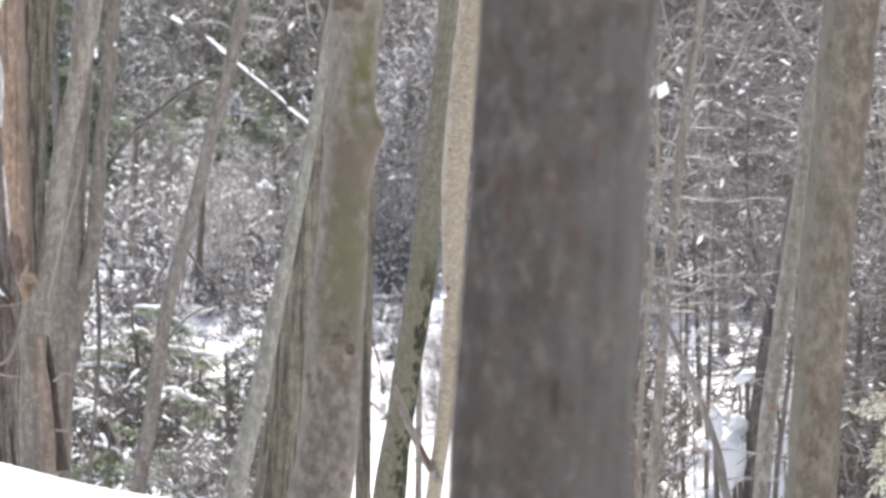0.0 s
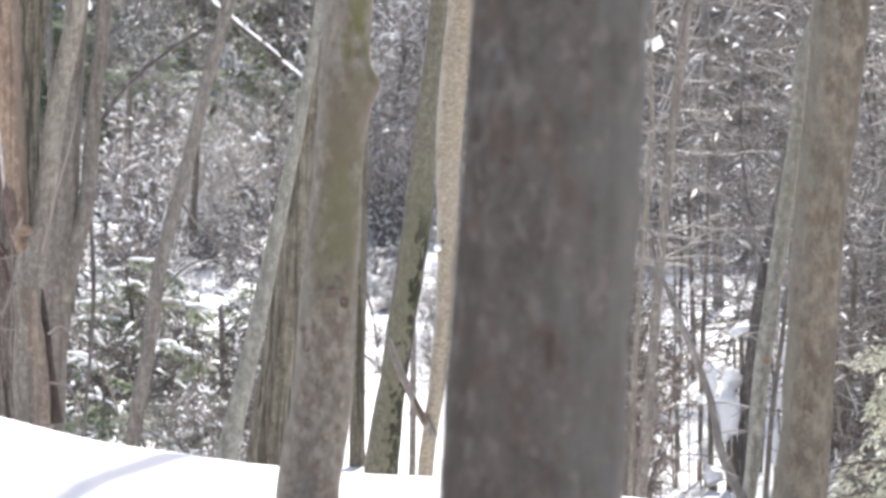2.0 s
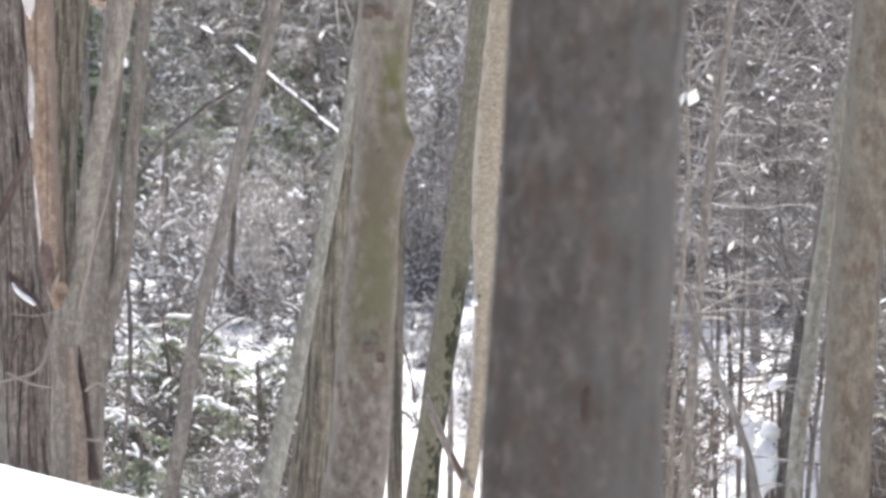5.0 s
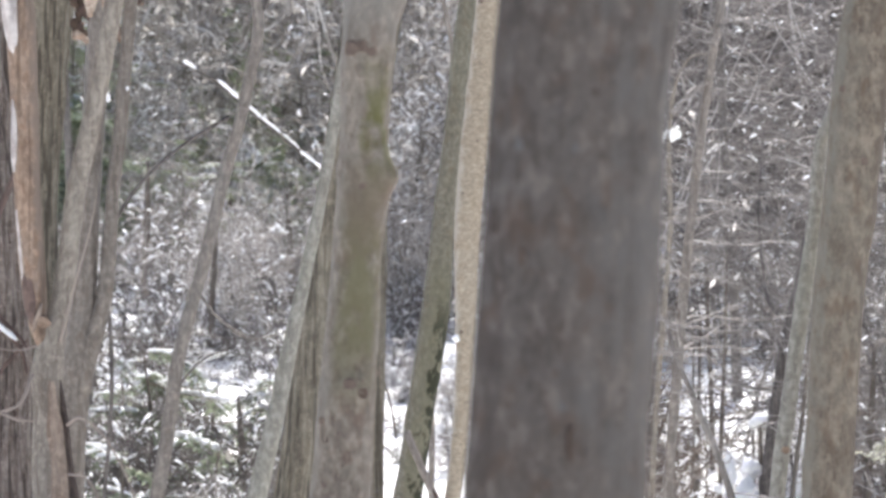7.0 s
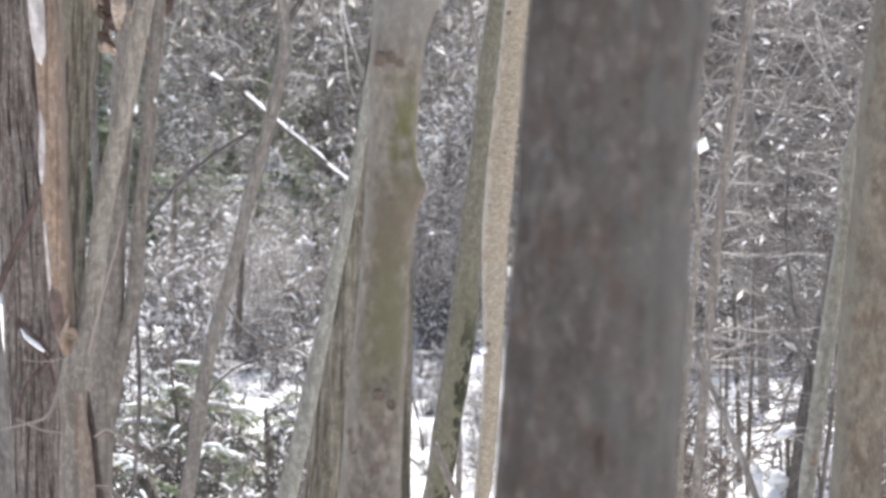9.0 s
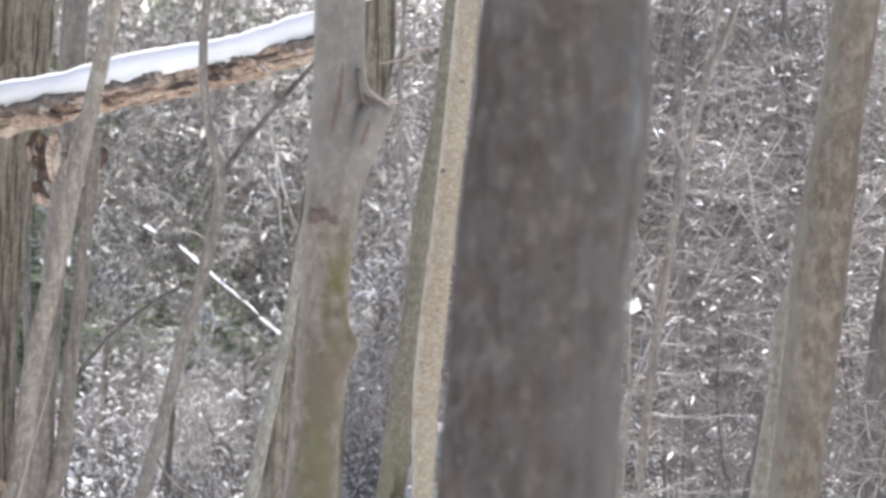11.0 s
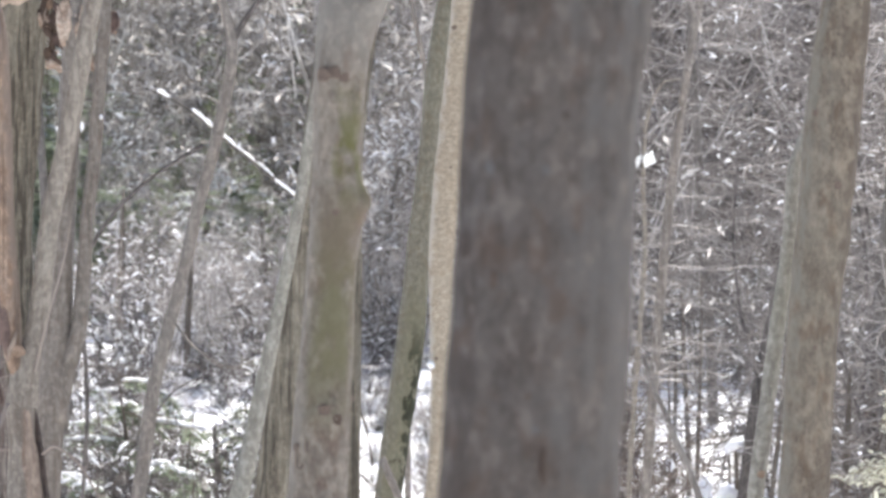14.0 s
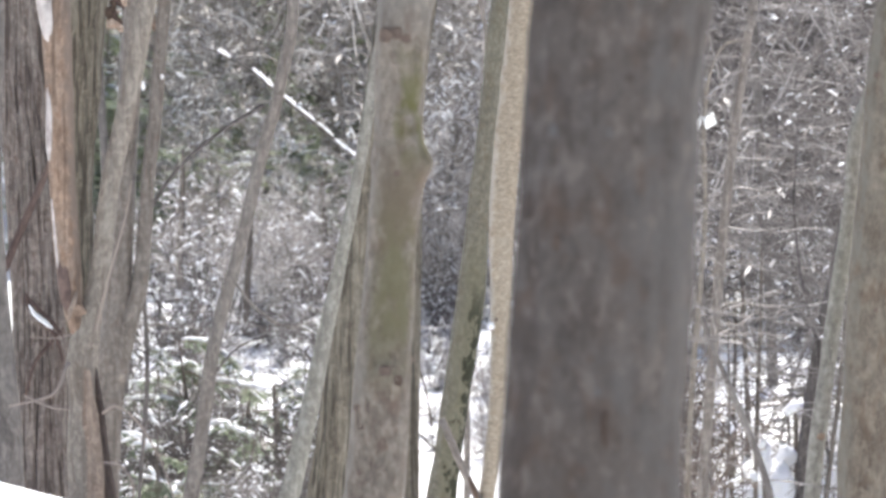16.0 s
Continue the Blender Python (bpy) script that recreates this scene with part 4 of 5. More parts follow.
    # the snow ridge on top
    xs = np.linspace(-6.5, -0.45, 240)
    v, n = [], 12
    for i, x in enumerate(xs):
        z = np.interp(x, [p[0] for p in pts], [p[2] for p in pts])
        r = np.interp(x, [p[0] for p in pts], [p[3] for p in pts])
        h = 0.205 + 0.03 * noise.noise(Vector((x * 1.7, 3, 0))) + 0.012 * noise.noise(Vector((x * 8, 5, 0)))
        h *= min(1, (i + 1) / 6, (len(xs) - i) / 4)
        low = 0.022 * noise.noise(Vector((x * 5, 9, 0))) + 0.03 * min(0.2, noise.noise(Vector((x * 17, 9, 2))))
        for k in range(n):
            a = math.pi * k / (n - 1)
            c, s = math.cos(a), math.sin(a) ** 0.4
            v.append((x - lo[0], 30.5 - lo[1] - c * r * 0.95, z + r * 0.50 - lo[2] + s * h + (low if k in (0, 1) else 0)))
    i, j = np.meshgrid(np.arange(len(xs) - 1), np.arange(n), indexing="ij")
    a, b = (i * n + j).ravel(), (i * n + (j + 1) % n).ravel()
    me = mesh_of("snow_cap", v, np.stack([a, a + n, b + n, b], 1))
    part("snow_cap", me, SNOW, root, "thick ridge of white snow")


fallen_log()


# ---- dead branch with a line of snow, hung in the brush ----
def snowy_branch():
    foot = (-0.98, 35.0, ground_z(-0.98, 35.0))
    root = thing("dead_branch", foot, "dead branch lined with fresh snow, leaning in brush", "branch")
    pts = [(-0.98, 35.0, foot[2] - 0.05, 0.026), (-0.93, 35.0, 1.60, 0.020), (-0.96, 35.0, 2.30, 0.016), (-1.064, 35.0, 2.530, 0.013), (-1.282, 35.0, 2.725, 0.012), (-1.711, 35.0, 3.080, 0.010), (-1.960, 35.0, 3.296, 0.008), (-2.251, 35.0, 3.462, 0.006), (-2.42, 35.0, 3.53, 0.004)]
    stem = part("stem", tube(pts, 10, 0.05, 0.1, origin=foot), BARK_DARK, root)
    for a, b, w in (((-1.055, 2.545), (-1.285, 2.730), 0.0150), ((-1.29, 2.752), (-1.43, 2.875), 0.0075), ((-1.44, 2.878), (-1.60, 3.005), 0.0085), ((-1.60, 3.005), (-1.715, 3.106), 0.0135), ((-1.777, 3.155), (-1.965, 3.322), 0.0165), ((-2.147, 3.415), (-2.258, 3.482), 0.0150)):
        u = np.linspace(0, 1, 13)
        part("snow_line", tube([(a[0] + (b[0] - a[0]) * t, 34.985, a[1] + (b[1] - a[1]) * t + 0.010 + 0.006 * math.sin(math.pi * t), 0.002 + w * (0.8 + 0.2 * math.sin(t * 17 + a[0] * 9)) * min(1, 6 * t + 0.15, 8 * (1 - t) + 0.15)) for t in u], 10, 0.015, 0.35, 0, 4, origin=foot, grain=9), SNOW, stem, "line of snow")


snowy_branch()
thin, tnb = tree("sapling", 28.0, [(-0.15, 1.10, 0.019), (-0.113, 1.328, 0.019), (-0.125, 1.784, 0.019), (-0.105, 2.234, 0.019), (-0.063, 2.536, 0.018), (-0.022, 2.875, 0.017), (-0.013, 3.157, 0.016), (-0.052, 3.42, 0.015), (-0.081, 3.552, 0.015), (-0.117, 3.977, 0.015), (-0.103, 4.344, 0.015), (-0.092, 4.647, 0.015)], BARK_TAUPE,
                 "thin tan crooked sapling behind a forked tree", WOOD, 7, 10, 0.04, 0.08, 0, 211)
for pts in ([(-0.116, 27.98, 4.241, 0.011), (-0.034, 27.95, 4.284, 0.011), (0.078, 27.95, 4.323, 0.008), (0.183, 27.95, 4.358, 0.006)], [(-0.116, 27.98, 4.241, 0.009), (-0.184, 27.95, 4.225, 0.007), (-0.251, 27.95, 4.213, 0.005)],
            [(-0.109, 27.98, 3.969, 0.010), (-0.18, 27.95, 3.953, 0.010), (-0.248, 27.95, 3.983, 0.009), (-0.313, 27.95, 4.034, 0.006)]):
    limb_part(thin, tnb, pts, TWIG_TAN, "limb", "tan side twig", 8, 0.15, 5, 0.03)


# the dark tree's dead limbs, one with snow
for pts in ([(-3.243, 29.68, 1.448, 0.012), (-3.164, 29.68, 1.361, 0.012), (-3.053, 29.68, 1.249, 0.012), (-3.005, 29.68, 1.169, 0.008)],
            [(-3.276, 29.70, 0.772, 0.012), (-3.207, 29.70, 1.010, 0.012), (-3.075, 29.70, 1.169, 0.010), (-3.007, 29.70, 1.248, 0.008)],
            [(-3.422, 29.66, 1.648, 0.028), (-3.341, 29.66, 1.849, 0.028), (-3.227, 29.66, 2.110, 0.026), (-3.130, 29.66, 2.323, 0.022), (-3.065, 29.66, 2.492, 0.014)]):
    limb_part(drk, dkb, pts, HOLLOW, "dead_limb", "dark dead limb", 8)
limb_part(drk, dkb, [(-3.246, 29.66, 1.406, 0.006), (-3.222, 29.66, 1.358, 0.016), (-3.170, 29.66, 1.310, 0.018), (-3.118, 29.66, 1.273, 0.018), (-3.082, 29.66, 1.241, 0.008)], SNOW, "snow_line", "line of snow", 10, 0.3)
limb_part(drk, dkb, [(-3.270, 29.70, 1.487, 0.016), (-3.238, 29.70, 1.366, 0.016), (-3.178, 29.70, 1.293, 0.016), (-3.118, 29.70, 1.249, 0.016), (-3.062, 29.70, 1.184, 0.014), (-3.014, 29.70, 1.003, 0.012)], HOLLOW, "dead_limb", "dark dead limb", 8)


# ---- brush ----
def shrub(seed, height, level, stems=4, thick=1.0, wood=TWIG, stem_wood=TWIG, snow=170, leaves=50, first=0.5, clot=1.0, label="tangled leafless shrub with caught snow", wide=1.0):
    """A leafless shrub: stems, a tangle of twigs, snow caught in it and a few dead leaves. level: its branches lie flat."""
    t = Sticks(seed + 1)
    r = random.Random(seed)
    spots, canes = [], []
    for _ in range(stems):
        s = Sticks(r.randrange(10**6))
        stem = s.way((r.uniform(-0.5, 0.5) * wide, r.uniform(-0.5, 0.5) * wide, -0.1), (r.gauss(0, 0.16) * wide, r.gauss(0, 0.16) * wide, 1), height * r.uniform(0.6, 1.05), r.uniform(0.012, 0.024), 9, 0.08, 0, 0.3)
        canes.append(s.mesh())
        for p, d, rr in stem:
            if p.z < first:
                continue
            for _ in range(2):
                lift = r.uniform(-28, 38) if level else r.uniform(-30, 65)
                w = t.way(p, side_way(r, d * (0.2 if level else 1), lift), (r.uniform(0.7, 1.9) if level else r.uniform(0.4, 1.1)) * wide, r.uniform(0.006, 0.012) * thick, 6, 0.30 if level else 0.4, 0.05 if level else 0.0, 0.45)
                for p2, d2, r2 in w:
                    for _ in range(1 if level or r.random() < 0.6 else 2):
                        w2 = t.way(p2, side_way(r, d2 * 2, r.uniform(-15, 25) if level else r.uniform(-50, 60)), (r.uniform(0.25, 0.85) if level else r.uniform(0.15, 0.45)) * min(1, wide * 1.6), r.uniform(0.004, 0.009) * thick, 3 if level else 2, 0.40 if level else 0.55)
                        spots += [(q, dd) for q, dd, _ in w2]
                    spots.append((p2, d2))
    root = thing("shrub", (0, 0, -50), label, "shrub", "brush of the slope")
    for cane in canes:
        part("stem", cane, stem_wood, root)
    part("twig_tangle", t.mesh(), wood, root, "tangle of fine twigs", kind="stuff")
    pick = r.sample(spots, min(snow, len(spots)))
    part("snow", lumps_mesh([(q.x, q.y, q.z + 0.008) for q, _ in pick], [r.uniform(0.008, 0.027) * clot for _ in pick], seed, 0.8, [tuple(d) for _, d in pick], 1.7), SNOW, root, "clots of snow", kind="stuff")
    if leaves:
        pick = r.sample(spots, min(leaves, len(spots)))
        part("foliage", leaves_mesh([tuple(q) for q, _ in pick], [(r.gauss(0, 1), r.gauss(0, 1), r.gauss(-0.5, 0.6)) for _ in pick], [r.uniform(0.09, 0.22) for _ in pick], seed, 0.17), LEAF, root, "few dead leaves", kind="stuff")
    return root


def hemlock(seed, height, needle, label, reach=1.2, snowy=1.0, per_metre=9, size=1.0, wood=TWIG):
    """A young conifer: trunk, uneven drooping sprays of needles and snow lying along them."""
    s = Sticks(seed)
    r = s.r
    lp, ld, ls, sp, ss, sw = [], [], [], [], [], []
    root = thing("hemlock", (0, 0, -50), label, "conifer", "young hemlocks")
    n = int(height * per_metre)
    for k in range(n):
        z = 0.15 + (height - 0.25) * (k + r.uniform(-1.5, 1.5)) / n
        long = reach * (1 - 0.7 * max(0, z) / height) * r.choice((0.5, 0.8, 1.0, 1.25)) + 0.12
        a = r.uniform(0, 2 * math.pi)
        bough = s.way((0, 0, max(0.1, z)), (math.cos(a), math.sin(a), r.uniform(-0.1, 0.55)), long, 0.009, 7, 0.12, r.uniform(0.05, 0.18), 0.4)
        laden = r.random() < 0.5 * snowy
        for i, (p, d, _) in enumerate(bough):
            side = d.cross(Vector((0, 0, 1))).normalized()
            for sg in (-1, 1):
                for _ in range(2):
                    w = s.way(p, d * 0.8 + side * sg + Vector((0, 0, r.uniform(-0.45, 0.1))), long * r.uniform(0.14, 0.36), 0.003, 2, 0.2, 0.12)
                    for p2, d2, _ in w:
                        s2 = d2.cross(Vector((0, 0, 1))).normalized()
                        for q in range(4):
                            lp.append(tuple(p2 + d2 * r.uniform(-0.04, 0.04)))
                            ld.append(tuple(d2 * 0.7 + s2 * (1 if q % 2 else -1) * r.uniform(0.3, 1) + Vector((0, 0, r.gauss(-0.1, 0.25)))))
                            ls.append(r.uniform(0.035, 0.075) * size)
                    if laden and r.random() < 0.35:
                        p2, d2, _ = w[1]
                        sp.append((p2.x, p2.y, p2.z + 0.015)), ss.append(r.uniform(0.02, 0.05)), sw.append(tuple(d2))
            if laden and i > 0:
                sp.append((p.x, p.y, p.z + 0.02))
                ss.append(r.uniform(0.025, 0.06))
                sw.append(tuple(d))
    part("trunk", tube([(0, 0, -0.2, 0.028), (0.05, 0, height * 0.5, 0.018), (-0.03, 0.02, height, 0.005)], 10, 0.15), BARK_DULL, root)
    part("bough_frame", s.mesh(), wood, root, kind="stuff")
    part("crown", leaves_mesh(lp, ld, ls, seed, 0.24), needle, root, kind="stuff")
    if sp:
        part("snow", lumps_mesh(sp, ss, seed, 0.55, sw, 2.1), SNOW, root, "snow lying on the boughs", kind="stuff")
    return root


def plant(ob, x, y, turn, scale=1.0, sink=0.05):
    ob = copy_thing(ob, pose(x, y, ground_z(x, y) - sink, 0, 0, turn))
    ob.scale = (scale,) * 3
    return ob


def discard(*obs):
    for ob in obs:
        for o in (*ob.children_recursive, ob):
            bpy.data.objects.remove(o)


rng = random.Random(77)
wild = [shrub(1000 + 10 * k, 5.0 + 0.5 * k, False, thick=2.1, wood=TWIG_WILD, stem_wood=TWIG_WILD, snow=280, leaves=260) for k in range(5)]
laden = [shrub(1100 + 10 * k, 3.6, False, 3, 1.7, TWIG_WILD, TWIG_DARK, 520, 60, 0.4, 1.45, "open tangled shrub laden with clots of snow") for k in range(2)]
flat = [shrub(2000 + 10 * k, 5.0 + 0.5 * k, True, thick=1.15, wood=TWIG_PALE, leaves=5, snow=150, label="leafless beech brush with level pale twigs") for k in range(4)]
low = [shrub(2500 + 10 * k, 1.5, False, 6, 0.9, TWIG_PALE, TWIG_DARK, 300, 0, 0.1, 1.35, "low dark thicket heaped with snow") for k in range(2)]
bars = [shrub(2700 + 10 * k, 3.2, True, 7, 0.8, TWIG_PALE, TWIG_DARK, 60, 12, 0.3, 1.0, "thicket of dark upright stems with pale twigs") for k in range(2)]
heap = [shrub(2600 + 10 * k, 1.4, False, 4, 1.0, TWIG_DARK, TWIG_DARK, 120, 8, 0.1, 1.7, "low thicket bowed under lumps of snow") for k in range(2)]
tan = [shrub(2850, 1.8, True, 2, 0.8, TWIG_TAN, TWIG_TAN, 20, 6, 0.1, 1.0, "tan thicket with few level twigs")]
gloom = [shrub(2870 + 10 * k, 1.5, False, 6, 0.9, TWIG_MIRK, TWIG_DARK, 90, 25, 0.1, 1.3, "low gloomy thicket with caught snow") for k in range(2)]
bare = [shrub(2800 + 10 * k, 2.4, False, 5, 0.9, TWIG, TWIG_DARK, 110, 6, 0.9, 1.5, "sparse tangle on dark stems with caught snow") for k in range(2)]
brown = [shrub(2950 + 10 * k, 1.8, k == 1, 6, 0.85, TWIG_BROWN, TWIG_BROWN, 14, 0, 0.05, 1.0, "narrow thicket of dark brown twigs", 0.20) for k in range(3)]
dense = [shrub(2900 + 10 * k, 5.5, True, 5, 1.5, TWIG_MIRK, TWIG_DARK, 30, 0, 0.8, 1.0, "dense dusky thicket high on the slope") for k in range(2)]
for y in np.arange(50, 82, 4.0):
    for x in np.arange(0.9 if y < 57 else -0.115 * y - 0.5, 0.115 * y + 1.5, 2.4):
        pick = rng.choice(dense) if x > 1.0 or y > 74 else rng.choice(wild)
        plant(pick, x + rng.uniform(-0.6, 0.6), y + rng.uniform(-1, 1), rng.uniform(0, 360), rng.uniform(0.9, 1.2))
for px, py in ((-0.3, 48.5), (-0.6, 54), (-1.6, 60), (-3.0, 59), (-4.4, 60), (-5.8, 59.5), (-2.2, 63.5), (-3.8, 64), (-5.2, 64), (-6.6, 63.5), (-3.0, 67), (-4.6, 68), (-6.2, 67), (-1.4, 67)):
    plant(rng.choice(wild), px, py, 83 * px * py, 1.1)
for px, py in ((4.5, 82), (6.0, 83), (7.5, 82), (9.0, 83), (5.2, 87), (7.0, 88), (9.0, 87), (3.2, 84), (8.0, 92), (6.2, 92), (2.5, 60), (3.8, 62), (5.0, 61), (6.2, 63), (7.4, 62), (3.2, 66), (4.6, 67), (6.0, 68), (7.6, 67), (2.0, 70), (3.6, 73), (5.4, 72), (7.0, 74), (8.6, 72), (1.4, 44), (2.4, 43.5), (3.4, 44.5), (4.4, 44), (2.9, 46.5), (1.8, 47), (4.0, 47)):
    plant(rng.choice(dense), px, py, 70 * px, 0.8)
for y in np.arange(46.5, 81, 3.2):
    half = 0.115 * y + 1.5
    for x in np.r_[np.arange(-half, -0.9, 3.1), np.arange(-0.9, half, 2.4)]:
        px, py = x + rng.uniform(-0.9, 0.9), y + rng.uniform(-1.4, 1.4)
        level = px > 0.01 * y + 0.7 + rng.uniform(-0.5, 0.5)
        if y < 54 and -4.2 < px < -0.9:
            continue
        plant(rng.choice(flat if level else wild), px, py, rng.uniform(0, 360), rng.uniform(0.8, 1.2))
for px, py, k, sc in ((2.9, 36, 0, 0.9), (1.5, 40, 1, 0.85), (3.6, 37, 2, 0.9), (4.6, 40, 3, 1.0), (3.0, 42, 1, 1.0)):
    plant(flat[k], px, py, 40 * k + 11 * px, sc)
for px, py, k, sc in ((-0.7, 46.5, 1, 0.45), (-0.5, 44.2, 3, 0.33), (-0.3, 46, 0, 0.45), (0.1, 44.5, 4, 0.4), (-1.45, 44, 2, 0.3), (-2.75, 44.5, 0, 0.2), (-3.05, 42.5, 2, 0.22), (-2.0, 47.6, 1, 0.28), (0.25, 45, 1, 0.4), (-1.7, 51, 0, 0.5), (-3.6, 51.5, 2, 0.5), (-1.1, 50, 4, 0.5), (-2.6, 52.5, 3, 0.55), (-2.35, 43.2, 4, 0.26), (-2.05, 44.2, 0, 0.24), (-2.15, 42.2, 1, 0.2), (-1.95, 46, 3, 0.25)):
    plant(wild[k], px, py, 40 * k + 17 * px, sc)
for px, py, sc in ((3.0, 34, 1.0), (3.7, 36, 1.1), (1.25, 34.5, 0.8), (3.3, 31, 1.0), (4.3, 35, 1.2), (3.5, 29, 0.9), (1.75, 42, 0.9)):
    plant(rng.choice(bars), px, py, rng.uniform(0, 360), sc)
for px, py, sc in ((-1.45, 29.5, 0.55), (-1.5, 31, 0.55), (-2.7, 34, 0.8), (-1.3, 28, 0.4), (-3.3, 47.5, 0.6), (-2.45, 46.5, 0.55), (-1.7, 47.5, 0.7), (-3.8, 48.5, 0.9), (-2.9, 50.5, 0.7), (-2.1, 51.5, 0.8), (-0.50, 39.6, 0.3), (0.03, 37.6, 0.35), (0.0, 35, 0.3), (-2.3, 45.8, 0.5), (-1.2, 28.6, 0.4)):
    plant(rng.choice(low), px, py, rng.uniform(0, 360), sc)
for px, py, sc in ((-3.6, 43.5, 0.6), (-2.85, 44.4, 0.5), (-3.3, 48.8, 0.7), (-2.45, 47, 0.7), (-2.0, 44.8, 0.6), (-1.3, 44, 0.7), (0.0, 37, 0.35)):
    plant(rng.choice(bare), px, py, rng.uniform(0, 360), sc)
for k, (px, py, sc) in enumerate(((-0.45, 46.0, 0.85), (-0.15, 46.8, 0.9), (-0.62, 47.5, 0.8), (-3.4, 52.5, 0.8))):
    plant(laden[k % 2], px, py, 73 * k, sc)
for k, (px, py, sc) in enumerate(((-2.55, 41.2, 0.30), (-2.35, 42.0, 0.36), (-2.10, 41.0, 0.28), (-2.45, 43.2, 0.36), (-2.20, 43.5, 0.36), (-1.95, 42.4, 0.30), (-2.75, 43.0, 0.32), (-0.60, 40.6, 0.28),
                                   (-0.45, 41.3, 0.30), (-0.54, 39.0, 0.20), (-0.54, 37.2, 0.18), (-0.44, 35.6, 0.15), (0.03, 38.6, 0.24), (0.0, 36.2, 0.17))):
    plant(heap[k % 2], px, py, 57 * k, sc)
for px, py, sc in ((-2.95, 41.5, 0.7), (-1.55, 42, 0.6), (-0.66, 43, 0.4), (-0.15, 43.6, 0.45), (-0.42, 45, 0.45), (2.35, 41.5, 0.7), (2.80, 42, 0.7)):
    plant(rng.choice(heap), px, py, rng.uniform(0, 360), sc)
for px, py, sc in ((-2.6, 32.5, 0.7), (-2.0, 32, 0.7), (-1.3, 33, 0.8), (-1.25, 30, 0.6), (-3.0, 38.5, 0.7), (-1.3, 38.5, 0.7), (-2.15, 36.0, 0.5)):
    plant(rng.choice(gloom), px, py, 91 * px * py, sc)
for px, py, sc in ((1.36, 28.5, 0.36), (1.56, 32.5, 0.40), (1.68, 35.5, 0.45)):
    plant(tan[0], px, py, 77 * px * py, sc)
for px, py, sc in ((1.27, 28.2, 0.9), (1.36, 30.0, 0.85), (1.41, 31.2, 0.9), (1.50, 33.2, 0.95), (1.59, 35.2, 0.95), (1.33, 28.8, 0.55), (1.47, 31.8, 0.5), (1.60, 33.8, 0.5),
                   (2.98, 29.3, 1.0), (3.20, 30.4, 1.0), (2.95, 31.6, 0.9)):
    plant(rng.choice(brown), px, py, 67 * px * py, sc)
for side in (-1, 1):
    for _ in range(2):
        y = rng.uniform(34, 80)
        plant(rng.choice(wild), side * (0.125 * y + rng.uniform(3, 16)), y, rng.uniform(0, 360), rng.uniform(0.8, 1.2))
discard(*wild, *laden, *flat, *low, *bars, *heap, *gloom, *bare, *brown, *tan, *dense)

GREEN = "young hemlock with snow along drooping green boughs"
FROST = "hemlock with frosted grey-green sprays deep in brush"
firs = [hemlock(3000, 1.4, NEEDLE, GREEN, 1.25, 0.7, 10, 1.0, TWIG_TAN), hemlock(3010, 1.1, NEEDLE, GREEN, 1.15, 0.7, 10, 1.0, TWIG_TAN)]
frost = [hemlock(3020, 4.5, NEEDLE_GREY, FROST, 1.6, 0.5, 8, 1.4), hemlock(3030, 5.5, NEEDLE_GREY, FROST, 1.7, 0.5, 8, 1.4)]
pale_firs = [hemlock(3100, 1.7, NEEDLE_PALE, "young hemlock with frosted pale green sprays", 1.2, 0.12, 14, 0.85, TWIG_BROWN)]
for px, py, k, sc in ((-2.45, 33.5, 0, 1.0), (-1.95, 34.5, 1, 0.85), (-1.45, 33.2, 1, 0.85), (-1.55, 35.2, 0, 0.6), (-3.0, 55, 0, 1.3), (-2.1, 54.5, 1, 1.3), (-2.9, 36.5, 0, 0.6), (-1.2, 35.5, 1, 0.7), (-1.75, 31.2, 1, 0.85), (-2.4, 30.5, 1, 0.8)):
    plant(firs[k], px, py, 63 * k + 131 * px, sc)
for px, py, k, sc in ((-4.3, 55.0, 0, 0.6), (-2.7, 57.0, 1, 0.6), (-1.5, 57, 0, 0.6), (-3.5, 56.5, 0, 0.5), (-5.2, 54.0, 1, 0.9), (-4.75, 52.5, 0, 0.8), (-5.0, 58, 1, 1.0), (-6.2, 62, 1, 1.3), (-2.75, 49.6, 0, 0.38), (-2.05, 51.0, 1, 0.36), (-3.35, 50.5, 1, 0.34), (-1.35, 48.8, 0, 0.36), (-3.6, 65, 1, 1.2), (-1.0, 63, 1, 1.1)):
    plant(frost[k], px, py, 63 * k + 131 * px, sc)
for px, py, sc in ((2.80, 24.2, 1.0), (3.15, 25.5, 1.15), (1.84, 26.5, 0.36)):
    plant(pale_firs[0], px, py, 90 * px, sc)
tall_fir = hemlock(3040, 1.5, NEEDLE, "young green hemlock standing in leafless brush", 1.2, 0.08, 14, 1.4)
for px, py, sc in ((-3.75, 51, 0.9), (-3.2, 53, 0.8), (-4.5, 50.5, 1.2), (-4.9, 52, 1.6)):
    plant(tall_fir, px, py, 80 * px, sc)
discard(*firs, *frost, *pale_firs, tall_fir)


